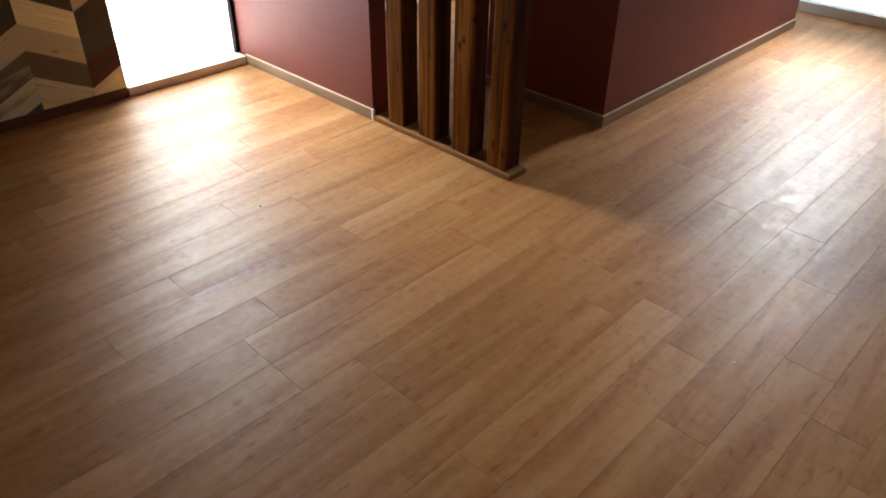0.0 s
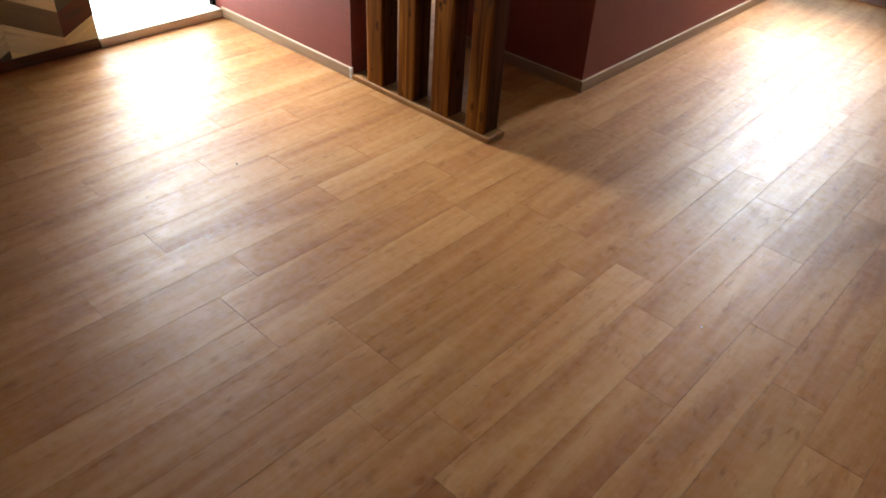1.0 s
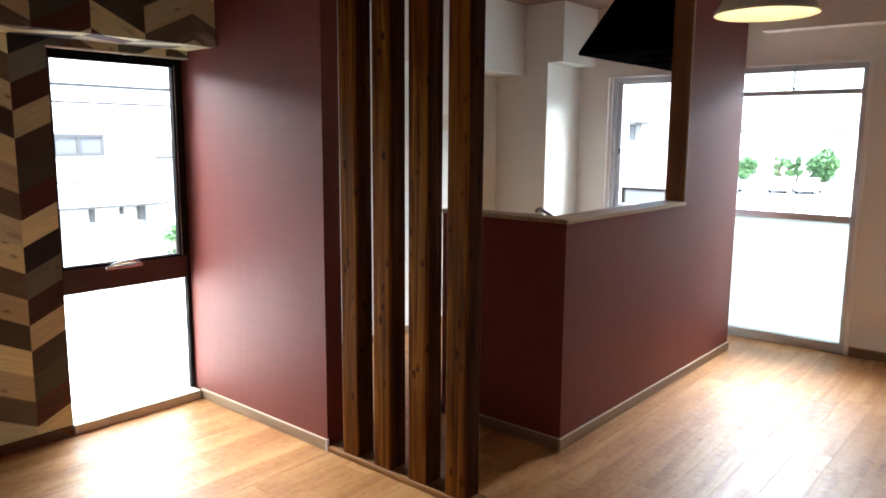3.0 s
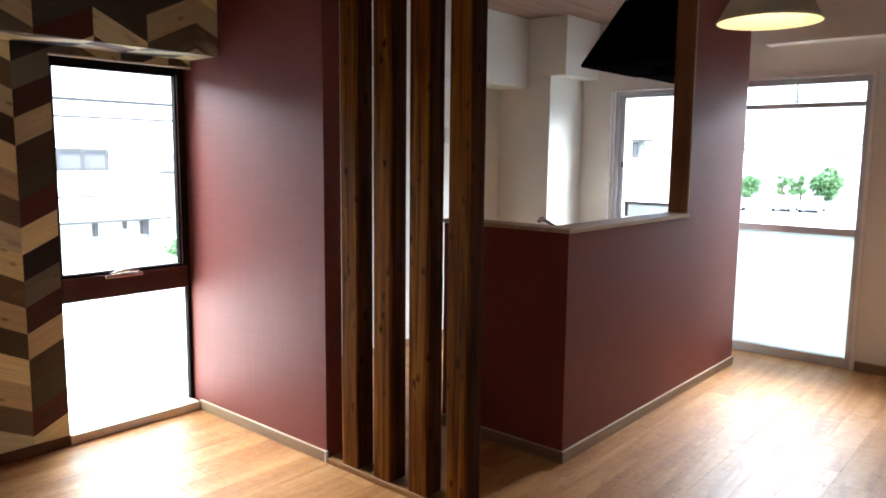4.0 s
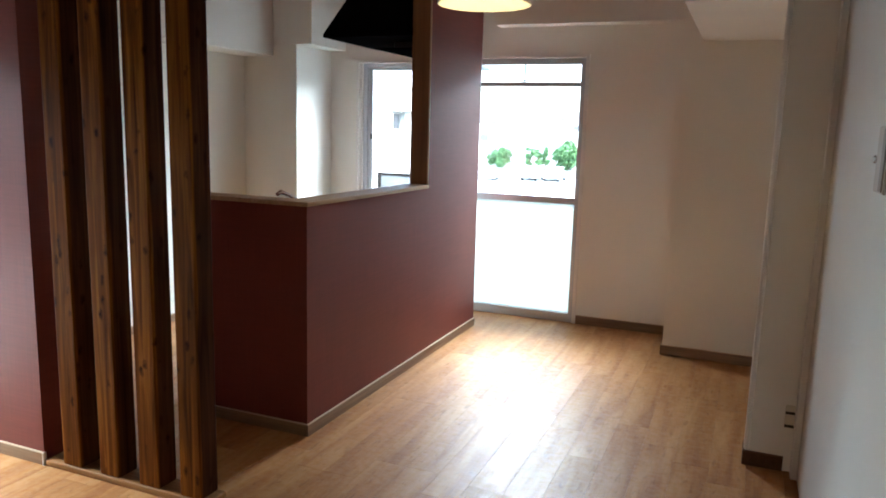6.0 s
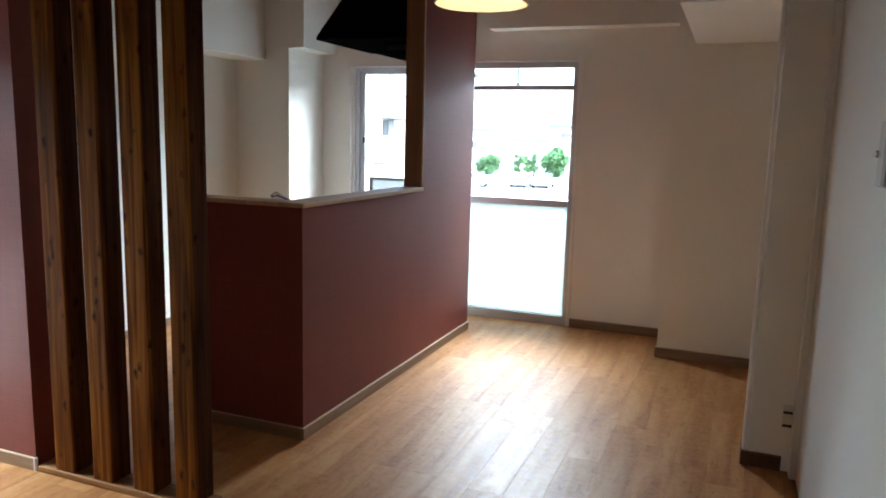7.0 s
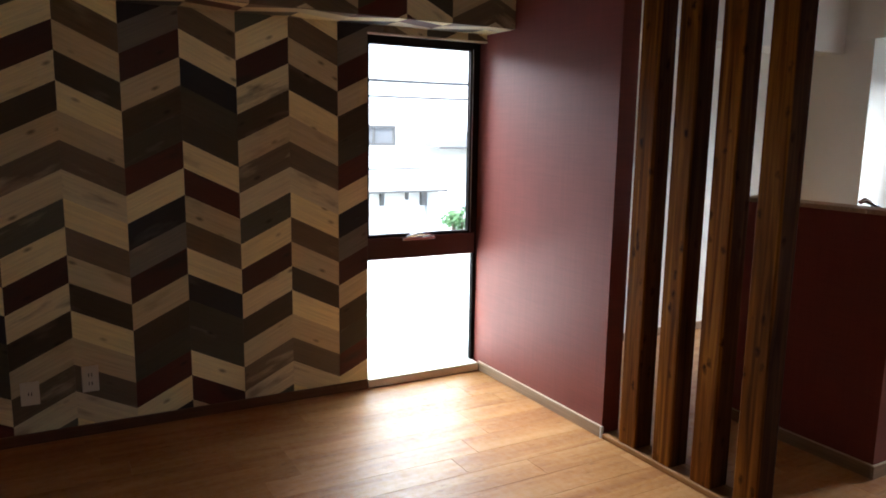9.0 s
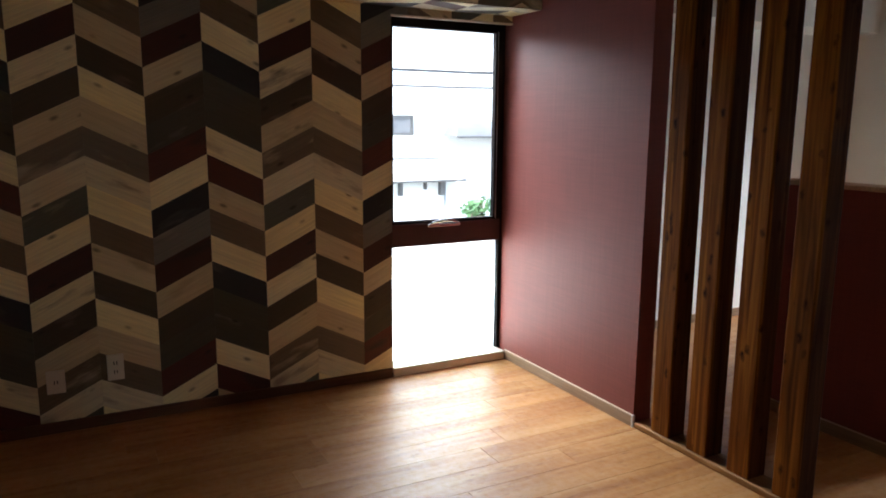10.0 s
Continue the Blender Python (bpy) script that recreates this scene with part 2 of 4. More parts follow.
def floor_wood():
    """Oak-look plank print: soft broad figure, a few dark flecks, worn satin gloss across the boards."""
    m, n, l, b = material("floor_plank_wood", (0.42, 0.225, 0.097), 0.25, 0.0, 0.30)
    info, tc, geo = n.new("ShaderNodeObjectInfo"), n.new("ShaderNodeTexCoord"), n.new("ShaderNodeNewGeometry")
    comb, add = n.new("ShaderNodeCombineXYZ"), n.new("ShaderNodeVectorMath")
    add.operation = "MULTIPLY_ADD"
    for i in range(3):
        l.new(info.outputs["Random"], comb.inputs[i])
    l.new(comb.outputs[0], add.inputs[0])
    add.inputs[1].default_value = (13, 29, 7)
    l.new(tc.outputs["Object"], add.inputs[2])

    def figure(scale, detail, distortion):
        mp, t = n.new("ShaderNodeMapping"), n.new("ShaderNodeTexNoise")
        mp.inputs["Scale"].default_value = scale
        l.new(add.outputs[0], mp.inputs["Vector"])
        t.inputs["Scale"].default_value, t.inputs["Detail"].default_value, t.inputs["Distortion"].default_value = 1.0, detail, distortion
        l.new(mp.outputs[0], t.inputs["Vector"])
        return t.outputs[0]

    def across(scale, detail, rough):
        t = n.new("ShaderNodeTexNoise")
        t.inputs["Scale"].default_value, t.inputs["Detail"].default_value, t.inputs["Roughness"].default_value = scale, detail, rough
        l.new(geo.outputs["Position"], t.inputs["Vector"])
        return t.outputs[0]

    broad, fleck, fine = figure((10, 1.1, 1), 3.0, 0.7), figure((46, 11, 1), 4.0, 0.6), figure((120, 9, 1), 2.0, 0.0)
    col = ramp(n, l, broad, [(0.32, (0.315, 0.123, 0.034)), (0.5, (0.402, 0.186, 0.057)), (0.68, (0.462, 0.246, 0.094))]).outputs[0]
    col = mix(n, l, col, ramp(n, l, fleck, [(0.28, (0.58, 0.48, 0.40)), (0.41, (1, 1, 1))]).outputs[0], 0.65, "MULTIPLY")
    col = mix(n, l, col, ramp(n, l, fine, [(0.3, (0.90,) * 3), (0.7, (1.06,) * 3)]).outputs[0], 0.7, "MULTIPLY")
    col = mix(n, l, col, ramp(n, l, info.outputs["Random"], [(0.0, (0.92,) * 3), (1.0, (1.06,) * 3)]).outputs[0], 1.0, "MULTIPLY")
    l.new(col, b.inputs["Base Color"])
    # satin lacquer: scuffed patches, and boards that differ a little in gloss
    scuff = across(16.0, 6.0, 0.70)
    l.new(ramp(n, l, scuff, [(0.30, (0.33,) * 3), (0.70, (0.55,) * 3)]).outputs[0], b.inputs["Roughness"])
    gloss = mix(n, l, ramp(n, l, across(30.0, 5.0, 0.65), [(0.35, (0.20,) * 3), (0.65, (0.74,) * 3)]).outputs[0],
                ramp(n, l, info.outputs["Random"], [(0.0, (0.75,) * 3), (1.0, (1.1,) * 3)]).outputs[0], 1.0, "MULTIPLY")
    l.new(gloss, b.inputs["Specular IOR Level"])
    swell = mix(n, l, across(11.0, 3.0, 0.5), fine, 0.12)
    bump(n, l, b, swell, 0.35, 0.0035)
    return m


def weathered(name, base, worn, amount):
    """Old painted board print: base colour, grain along the board, worn streaks and knots."""
    m, n, l, b = material(name, base, 0.62)
    info = n.new("ShaderNodeObjectInfo")
    tc = n.new("ShaderNodeTexCoord")
    add = n.new("ShaderNodeVectorMath")
    add.operation = "MULTIPLY_ADD"
    cb = n.new("ShaderNodeCombineXYZ")
    for i in range(3):
        l.new(info.outputs["Random"], cb.inputs[i])
    l.new(cb.outputs[0], add.inputs[0])
    add.inputs[1].default_value = (5, 7, 11)
    l.new(tc.outputs["Object"], add.inputs[2])
    def nz(sc, detail):
        mp = n.new("ShaderNodeMapping")
        mp.inputs["Scale"].default_value = sc
        l.new(add.outputs[0], mp.inputs["Vector"])
        t = n.new("ShaderNodeTexNoise")
        t.inputs["Scale"].default_value, t.inputs["Detail"].default_value = 1.0, detail
        l.new(mp.outputs[0], t.inputs["Vector"])
        return t.outputs[0]
    streak = nz((3.2, 3.2, 13), 6.0)
    grain = nz((5, 5, 120), 4.0)
    fac = ramp(n, l, streak, [(0.62 - amount, (0, 0, 0)), (0.72 - amount * 0.6, (1, 1, 1))]).outputs[0]
    col = mix(n, l, base, worn, fac)
    gr = ramp(n, l, grain, [(0.3, (0.84,) * 3), (0.7, (1.10,) * 3)]).outputs[0]
    col = mix(n, l, col, gr, 0.9, "MULTIPLY")
    v = n.new("ShaderNodeTexVoronoi")
    mpv = n.new("ShaderNodeMapping")
    mpv.inputs["Scale"].default_value = (5, 5, 11)
    l.new(add.outputs[0], mpv.inputs["Vector"])
    l.new(mpv.outputs[0], v.inputs["Vector"])
    v.inputs["Scale"].default_value = 1.0
    kn = ramp(n, l, v.outputs["Distance"], [(0.04, (1, 1, 1)), (0.13, (0, 0, 0))]).outputs[0]
    col = mix(n, l, col, tuple(c * 0.35 for c in base), kn)
    l.new(col, b.inputs["Base Color"])
    bump(n, l, b, grain, 0.12, 0.001)
    return m


RED = wallpaper_red()
WHITE = wallpaper_white("white_wallpaper", (0.87, 0.855, 0.79))
KITCHEN_WHITE = wallpaper_white("kitchen_white_wallpaper", (0.82, 0.83, 0.765))
KITCHEN_CEILING = wood("kitchen_ceiling_boards", (0.20, 0.12, 0.08), (0.26, 0.16, 0.11), (0.32, 0.21, 0.15), "y", 0.6, vary=0.05)
FLOOR = floor_wood()
SUBFLOOR = plain("floor_joint", (0.27, 0.13, 0.05), 0.7)
POST = cedar()
PLINTH = wood("plinth_wood", (0.17, 0.072, 0.018), (0.25, 0.115, 0.032), (0.32, 0.155, 0.046), "x", 0.55, vary=0.05, spec=0.25)
BASE_X = wood("baseboard_wood_x", (0.20, 0.122, 0.066), (0.26, 0.165, 0.094), (0.32, 0.21, 0.13), "x", 0.45, vary=0.05)
BASE_Y = wood("baseboard_wood_y", (0.20, 0.122, 0.066), (0.26, 0.165, 0.094), (0.32, 0.21, 0.13), "y", 0.45, vary=0.05)
BASE_DARK = wood("baseboard_brown", (0.085, 0.036, 0.015), (0.115, 0.050, 0.022), (0.145, 0.066, 0.03), "y", 0.5, vary=0.05)
BASE_EDGE = plain("baseboard_edge", (0.55, 0.43, 0.30), 0.4)
CAP = wood("counter_cap_wood", (0.40, 0.26, 0.15), (0.48, 0.33, 0.20), (0.55, 0.40, 0.26), "y", 0.6, vary=0.04)
BROWN_PANEL = wood("opening_lining_wood", (0.14, 0.055, 0.018), (0.19, 0.078, 0.026), (0.24, 0.105, 0.038), "z", 0.45, vary=0.05)
BLACK_FRAME = plain("bronze_window_frame", (0.016, 0.012, 0.011), 0.8, 0.0, spec=0.05)
BROWN_RAIL = plain("brown_window_rail", (0.055, 0.018, 0.014), 0.45)
ALU = plain("aluminium_frame", (0.56, 0.59, 0.64), 0.36, 0.35, grain=500)
CASING = plain("white_casing", (0.80, 0.79, 0.76), 0.45, vary=0.03)
DOOR_WHITE = plain("white_door_sheet", (0.60, 0.59, 0.55), 0.6, vary=0.03)
SILL = plain("pale_sill", (0.66, 0.60, 0.50), 0.45)
CHROME = plain("chrome", (0.75, 0.75, 0.76), 0.14, 1.0, vary=0.03, relief=0.0)
BLACK = plain("black_enamel", (0.010, 0.010, 0.011), 0.35, vary=0.2)
HOOD_BLACK = plain("matt_black_hood", (0.003, 0.003, 0.0033), 0.8, vary=0.3, spec=0.0)
PLATE = plain("ivory_plate", (0.66, 0.62, 0.52), 0.4, vary=0.03, relief=0.05)
SLOT_DARK = plain("socket_slot", (0.03, 0.028, 0.026), 0.6)
RECESS = plain("brown_pull_recess", (0.22, 0.18, 0.145), 0.5)
TAUPE = plain("taupe_pull_plate", (0.40, 0.35, 0.30), 0.45)
STEEL = plain("brushed_steel", (0.55, 0.55, 0.55), 0.3, 1.0)
DARK_STEEL = plain("dark_steel", (0.05, 0.05, 0.05), 0.35, 0.8)
SHADE = plain("pale_enamel_shade", (0.62, 0.60, 0.48), 0.45, vary=0.03, relief=0.05)
SHADE_IN = plain("shade_lining", (0.86, 0.80, 0.62), 0.5, vary=0.03, relief=0.05)
BULB = glow("bulb_glow", (1.0, 0.74, 0.42), 6.0)
CABLE = plain("dark_cable", (0.03, 0.03, 0.03), 0.6)
CLEAR = glass_clear("clear_glass")
FROST = glass_frosted("frosted_glass", (0.90, 0.93, 0.90))
FROST_GREEN = glass_frosted("greenish_frosted_glass", (0.43, 0.445, 0.415))


# ---- building helpers ----
def box(bm, x0, x1, y0, y1, z0, z1, bevel=0.0):
    r = bmesh.ops.create_cube(bm, size=1.0, matrix=Matrix.LocRotScale(((x0 + x1) / 2, (y0 + y1) / 2, (z0 + z1) / 2), None, (x1 - x0, y1 - y0, z1 - z0)))
    if bevel:
        es = {e for v in r["verts"] for e in v.link_edges}
        bmesh.ops.bevel(bm, geom=list(es), offset=bevel, segments=2, profile=0.5, affect="EDGES")
    return r["verts"]


def boxes(*lims, bevel=0.0):
    bm = bmesh.new()
    for a in lims:
        box(bm, *a, bevel=bevel)
    return bm


def tube(bm, points, radius, sides=10):
    """A round bar along points."""
    rings = []
    pts = [Vector(p) for p in points]
    for i, p in enumerate(pts):
        d = (pts[min(i + 1, len(pts) - 1)] - pts[max(i - 1, 0)]).normalized()
        q = d.to_track_quat("Z", "Y")
        rr = radius[i] if isinstance(radius, (list, tuple)) else radius
        rings.append([bm.verts.new(p + q @ Vector((rr * math.cos(a), rr * math.sin(a), 0))) for a in (2 * math.pi * k / sides for k in range(sides))])
    for a, b in zip(rings, rings[1:]):
        for k in range(sides):
            bm.faces.new((a[k], a[(k + 1) % sides], b[(k + 1) % sides], b[k])).smooth = True
    bm.faces.new(rings[0][::-1])
    bm.faces.new(rings[-1])
    return bm


def lathe(bm, profile, sides=40):
    """A turned form from (radius, height) pairs."""
    rings = [[bm.verts.new((r * math.cos(2 * math.pi * k / sides), r * math.sin(2 * math.pi * k / sides), z)) for k in range(sides)] for r, z in profile]
    for a, b in zip(rings, rings[1:]):
        for k in range(sides):
            bm.faces.new((a[k], a[(k + 1) % sides], b[(k + 1) % sides], b[k])).smooth = True
    return bm


def part(name, bm, mat, parent=None, label=""):
    me = bpy.data.meshes.new(name)
    bmesh.ops.recalc_face_normals(bm, faces=bm.faces)
    bm.to_mesh(me)
    bm.free()
    me.materials.append(mat)
    ob = new(name, me)
    if parent is not None:
        ob.parent = parent
    return tagged(ob, label)


def setting(name, bm, mat, label, category):
    return tagged(part(name, bm, mat), label, category, kind="structure")


def thing(name, at, label, category, group="", kind=""):
    ob = new(name)
    ob.location = at
    return tagged(ob, label, category, group, kind)


# ---- the plan, in metres ----
XA, YR, XC, YC, YW = -3.60, 2.27, -1.672, 3.006, 5.69
XOUT, YBACK, CEIL = -3.70, -0.35, 2.54
XE = 0.97                      # far side of the nook behind the stub wall
XD = 0.45                      # the sliding door's line
RED_END, SLOT_Y, WALL_END = -2.508, 4.368, 5.267

# ---- structure ----
floor = setting("floor", boxes((XOUT - 0.12, XE, YBACK - 0.12, YW + 0.1, -0.12, -0.004)), SUBFLOOR, "honey-coloured oak-look plank floor with a worn satin sheen", "floor")
setting("ceiling", boxes((XOUT, XE, YBACK - 0.12, YR, CEIL, CEIL + 0.1), (XC, XE, YR, YW, CEIL, CEIL + 0.1)), KITCHEN_CEILING, "brown board ceiling over the living room", "ceiling")
setting("ceiling_kitchen", boxes((XOUT, XC, YR, YW, CEIL, CEIL + 0.1)), KITCHEN_CEILING, "brown board ceiling over the kitchen", "ceiling")

# wall with the tall window
wall_west = setting("wall_west", boxes((XA - 0.22, XA, YBACK, 1.552, -0.1, CEIL), (XA - 0.22, XA, 1.552, YR, 1.895, CEIL), (XA - 0.22, XA - 0.0, 1.552, YR, -0.1, 0.02)),
        plain("wallpaper_ground", (0.10, 0.075, 0.055), 0.6), "wall papered with a chevron of weathered painted boards", "wall")
setting("wall_kitchen_west", boxes((XOUT - 0.12, XOUT + 0.02, YR + 0.1, YW, -0.1, CEIL)), KITCHEN_WHITE, "plain white papered kitchen wall", "wall")
setting("wall_red", boxes((XA - 0.14, RED_END, YR, YR + 0.10, -0.1, CEIL)), RED, "wine-red woven wallpaper partition wall", "wall")
setting("wall_counter", boxes((XC - 0.118, XC, YC, SLOT_Y, -0.1, 1.096), (-2.42, XC - 0.118, YC, YC + 0.10, -0.1, 1.096)), RED, "waist-high wine-red papered kitchen counter wall", "wall")
setting("wall_counter_end", boxes((XC - 0.118, XC, SLOT_Y, WALL_END, -0.1, CEIL)), RED, "full-height wine-red papered wall beside the kitchen", "wall")
setting("wall_back", boxes((XA - 0.22, XE, YBACK - 0.12, YBACK, -0.1, CEIL)), WHITE, "plain white papered wall", "wall")
DX0, DX1, DTOP = -2.02, -1.012, 2.005
KX0, KX1, KZ0, KZ1 = -2.912, -2.16, 0.88, 1.985
setting("wall_north", boxes((XOUT - 0.1, KX0, YW, YW + 0.16, -0.1, CEIL), (KX0, KX1, YW, YW + 0.16, -0.1, KZ0), (KX0, KX1, YW, YW + 0.16, KZ1, CEIL),
        (KX1, DX0, YW, YW + 0.16, -0.1, CEIL), (DX0, DX1, YW, YW + 0.16, DTOP, CEIL), (DX1, XE, YW, YW + 0.16, -0.1, CEIL)), WHITE, "off-white papered wall with a balcony door and a kitchen window", "wall")
setting("wall_east", boxes((XD, XD + 0.14, YBACK - 0.12, 1.30, -0.1, CEIL), (XD, XD + 0.14, 1.30, 3.60, 2.36, CEIL), (XD + 0.12, XD + 0.14, 1.30, 3.615, -0.1, 2.36)), WHITE, "plain white papered wall with a sliding door", "wall")
setting("pillar_north", boxes((-0.279, 0.85, 5.174, YW, -0.1, CEIL)), WHITE, "off-white papered corner pillar", "pillar")
setting("beam_east", boxes((-0.17, 0.85, 3.72, 5.174, 2.045, CEIL)), WHITE, "off-white papered ceiling beam", "beam")
setting("beam_north", boxes((XC, -0.279, 5.55, YW, 2.235, CEIL)), WHITE, "off-white papered beam over the balcony door", "beam")
setting("pillar_kitchen", boxes((XOUT, -3.18, 5.174, YW, -0.1, 2.08)), KITCHEN_WHITE, "white papered pillar in the kitchen corner", "pillar")
setting("beam_kitchen_north", boxes((XOUT, -3.04, 5.174, YW, 2.083, CEIL)), KITCHEN_WHITE, "white papered beam over the kitchen pillar", "beam")
setting("beam_kitchen_west", boxes((XOUT + 0.02, -3.396, YR + 0.1, 5.174, 1.995, CEIL)), KITCHEN_WHITE, "white papered beam along the kitchen wall", "beam")
beam_west = setting("beam_west", boxes((XA, -3.325, YBACK, YR, 1.935, CEIL)), plain("beam_paper_ground", (0.10, 0.075, 0.055), 0.6), "ceiling beam papered with the chevron of weathered boards", "beam")
# stub wall and the sliding door's line
setting("wall_stub", boxes((0.252, 0.85, 3.619, 3.72, -0.1, CEIL)), WHITE, "off-white papered stub wall beside the sliding door", "wall")
setting("wall_east_side", boxes((0.85, 0.97, 3.72, YW, -0.1, CEIL)), WHITE, "off-white papered side wall", "wall")


# ---- trim of the setting ----
def baseboard(lims, face, edge_lims):
    edge = BASE_DARK if face is BASE_DARK else BASE_EDGE
    ob = setting("baseboard", boxes(lims, bevel=0.003), face, "low wooden baseboard along the wall foot", "baseboard")
    part("top_edge", boxes(edge_lims), edge, ob)
    return ob


T = 0.012
baseboard((XA, RED_END, YR - T, YR, 0.0, 0.052), BASE_X, (XA, RED_END, YR - T + 0.001, YR - 0.001, 0.052, 0.056))
baseboard((XC, XC + T, YC - T, WALL_END, 0.0, 0.056), BASE_Y, (XC + 0.001, XC + T - 0.001, YC - T, WALL_END, 0.056, 0.060))
baseboard((-2.42, XC, YC - T, YC, 0.0, 0.056), BASE_X, (-2.42, XC, YC - T + 0.001, YC - 0.001, 0.056, 0.060))
baseboard((XA, XA + T, YBACK, 1.545, 0.0, 0.050), BASE_DARK, (XA + 0.001, XA + T - 0.001, YBACK, 1.545, 0.050, 0.052))
baseboard((DX1 + 0.03, -0.279, YW - T, YW, 0.0, 0.066), BASE_X, (DX1 + 0.03, -0.279, YW - T + 0.001, YW - 0.001, 0.066, 0.069))
baseboard((-0.279 - T, -0.279, 5.174 - T, YW - T, 0.0, 0.066), BASE_Y, (-0.279 - T + 0.001, -0.280, 5.174 - T, YW - T, 0.066, 0.069))
baseboard((-0.279, 0.85, 5.174 - T, 5.174, 0.0, 0.066), BASE_X, (-0.279, 0.85, 5.174 - T + 0.001, 5.173, 0.066, 0.069))
baseboard((0.252 - T, 0.407, 3.619 - T, 3.619, 0.0, 0.066), BASE_DARK, (0.252 - T, 0.407, 3.619 - T + 0.001, 3.618, 0.066, 0.068))
baseboard((0.252 - T, 0.252, 3.619, 3.72, 0.0, 0.066), BASE_DARK, (0.252 - T + 0.001, 0.251, 3.619, 3.72, 0.066, 0.068))
baseboard((XOUT + 0.02, XOUT + 0.032, YR + 0.1, 5.174, 0.0, 0.058), BASE_Y, (XOUT + 0.021, XOUT + 0.031, YR + 0.1, 5.174, 0.058, 0.061))
baseboard((XA, -3.12, YBACK, YBACK + T, 0.0, 0.05), BASE_DARK, (XA, -3.12, YBACK + 0.001, YBACK + T - 0.001, 0.05, 0.052))

setting("trim_red_wall_end", boxes((RED_END, RED_END + 0.008, YR - T, YR + 0.004, 0.0, 0.055)), CASING, "small white end cap of the baseboard", "trim")
setting("trim_counter_opening", boxes((XC - 0.004, XC + 0.004, SLOT_Y - 0.018, SLOT_Y - 0.012, 1.115, CEIL)), BASE_EDGE, "thin pale corner bead on the opening", "trim")
setting("trim_opening_lining", boxes((XC - 0.122, XC - 0.003, SLOT_Y - 0.016, SLOT_Y, 1.113, CEIL)), BROWN_PANEL, "brown wooden lining of the kitchen opening", "trim")
setting("trim_stub_corner", boxes((0.243, 0.266, 3.606, 3.628, 0.07, CEIL), bevel=0.0105), CASING, "white corner bead of the stub wall", "trim")

# ---- worktop cap on the counter wall ----
cap = thing("counter_cap", (XC, YC, 1.096), "pale wooden cap board on the red counter wall", "counter")
part("long_board", boxes((-0.135, 0.014, -0.014, SLOT_Y - YC - 0.017, 0.0, 0.021), bevel=0.004), CAP, cap)
part("short_board", boxes((-0.755, -0.136, -0.014, 0.115, 0.0, 0.021), bevel=0.004), CAP, cap)

# ---- tall window beside the red wall ----
def window_west():
    w = setting("window_1", boxes((-3.735, -3.665, 1.552, 1.574, 0.05, 1.895), (-3.735, -3.665, 2.246, 2.268, 0.05, 1.895),
                (-3.735, -3.665, 1.574, 2.246, 1.862, 1.895)), BLACK_FRAME, "tall dark bronze window with a frosted lower pane", "window")
    part("rail", boxes((-3.735, -3.650, 1.574, 2.246, 0.700, 0.822), bevel=0.004), BROWN_RAIL, w, "dark brown painted middle rail")
    sash = part("sash", boxes((-3.690, -3.655, 1.574, 1.584, 0.822, 1.862), (-3.690, -3.655, 2.204, 2.246, 0.822, 1.862),
                (-3.690, -3.655, 1.584, 2.204, 0.822, 0.838), (-3.690, -3.655, 1.584, 2.204, 1.848, 1.862), bevel=0.002), BLACK_FRAME, w)
    part("pane", boxes((-3.682, -3.678, 1.584, 2.204, 0.838, 1.848)), CLEAR, sash)
    part("seal_strip", boxes((-3.653, -3.650, 2.2145, 2.2170, 0.83, 1.855)), ALU, sash, "thin metal glazing bead")
    part("lower_pane", boxes((-3.700, -3.694, 1.574, 2.246, 0.05, 0.700)), FROST, w, "frosted lower pane")
    bm = bmesh.new()
    tube(bm, [(-3.648, 1.80, 0.822), (-3.640, 1.82, 0.826), (-3.625, 1.87, 0.836), (-3.615, 1.92, 0.836), (-3.618, 1.96, 0.826)], [0.006, 0.009, 0.010, 0.009, 0.006])
    box(bm, -3.652, -3.636, 1.78, 1.98, 0.800, 0.818, bevel=0.004)
    part("latch_handle", bm, CHROME, w, "chrome latch handle")
    return w


window_west()
setting("window_sill", boxes((-3.74, XA + 0.010, 1.556, YR - T, 0.0, 0.048), bevel=0.003), SILL, "pale painted low sill under the tall window", "sill")
setting("trim_window_top", boxes((XA - 0.02, XA + 0.006, 1.548, YR, 1.888, 1.897)), SILL, "thin pale strip above the tall window", "trim")
for ob in bpy.data.objects:
    if "pane" in ob.name:
        ob.visible_shadow = ob.name.startswith("lower")

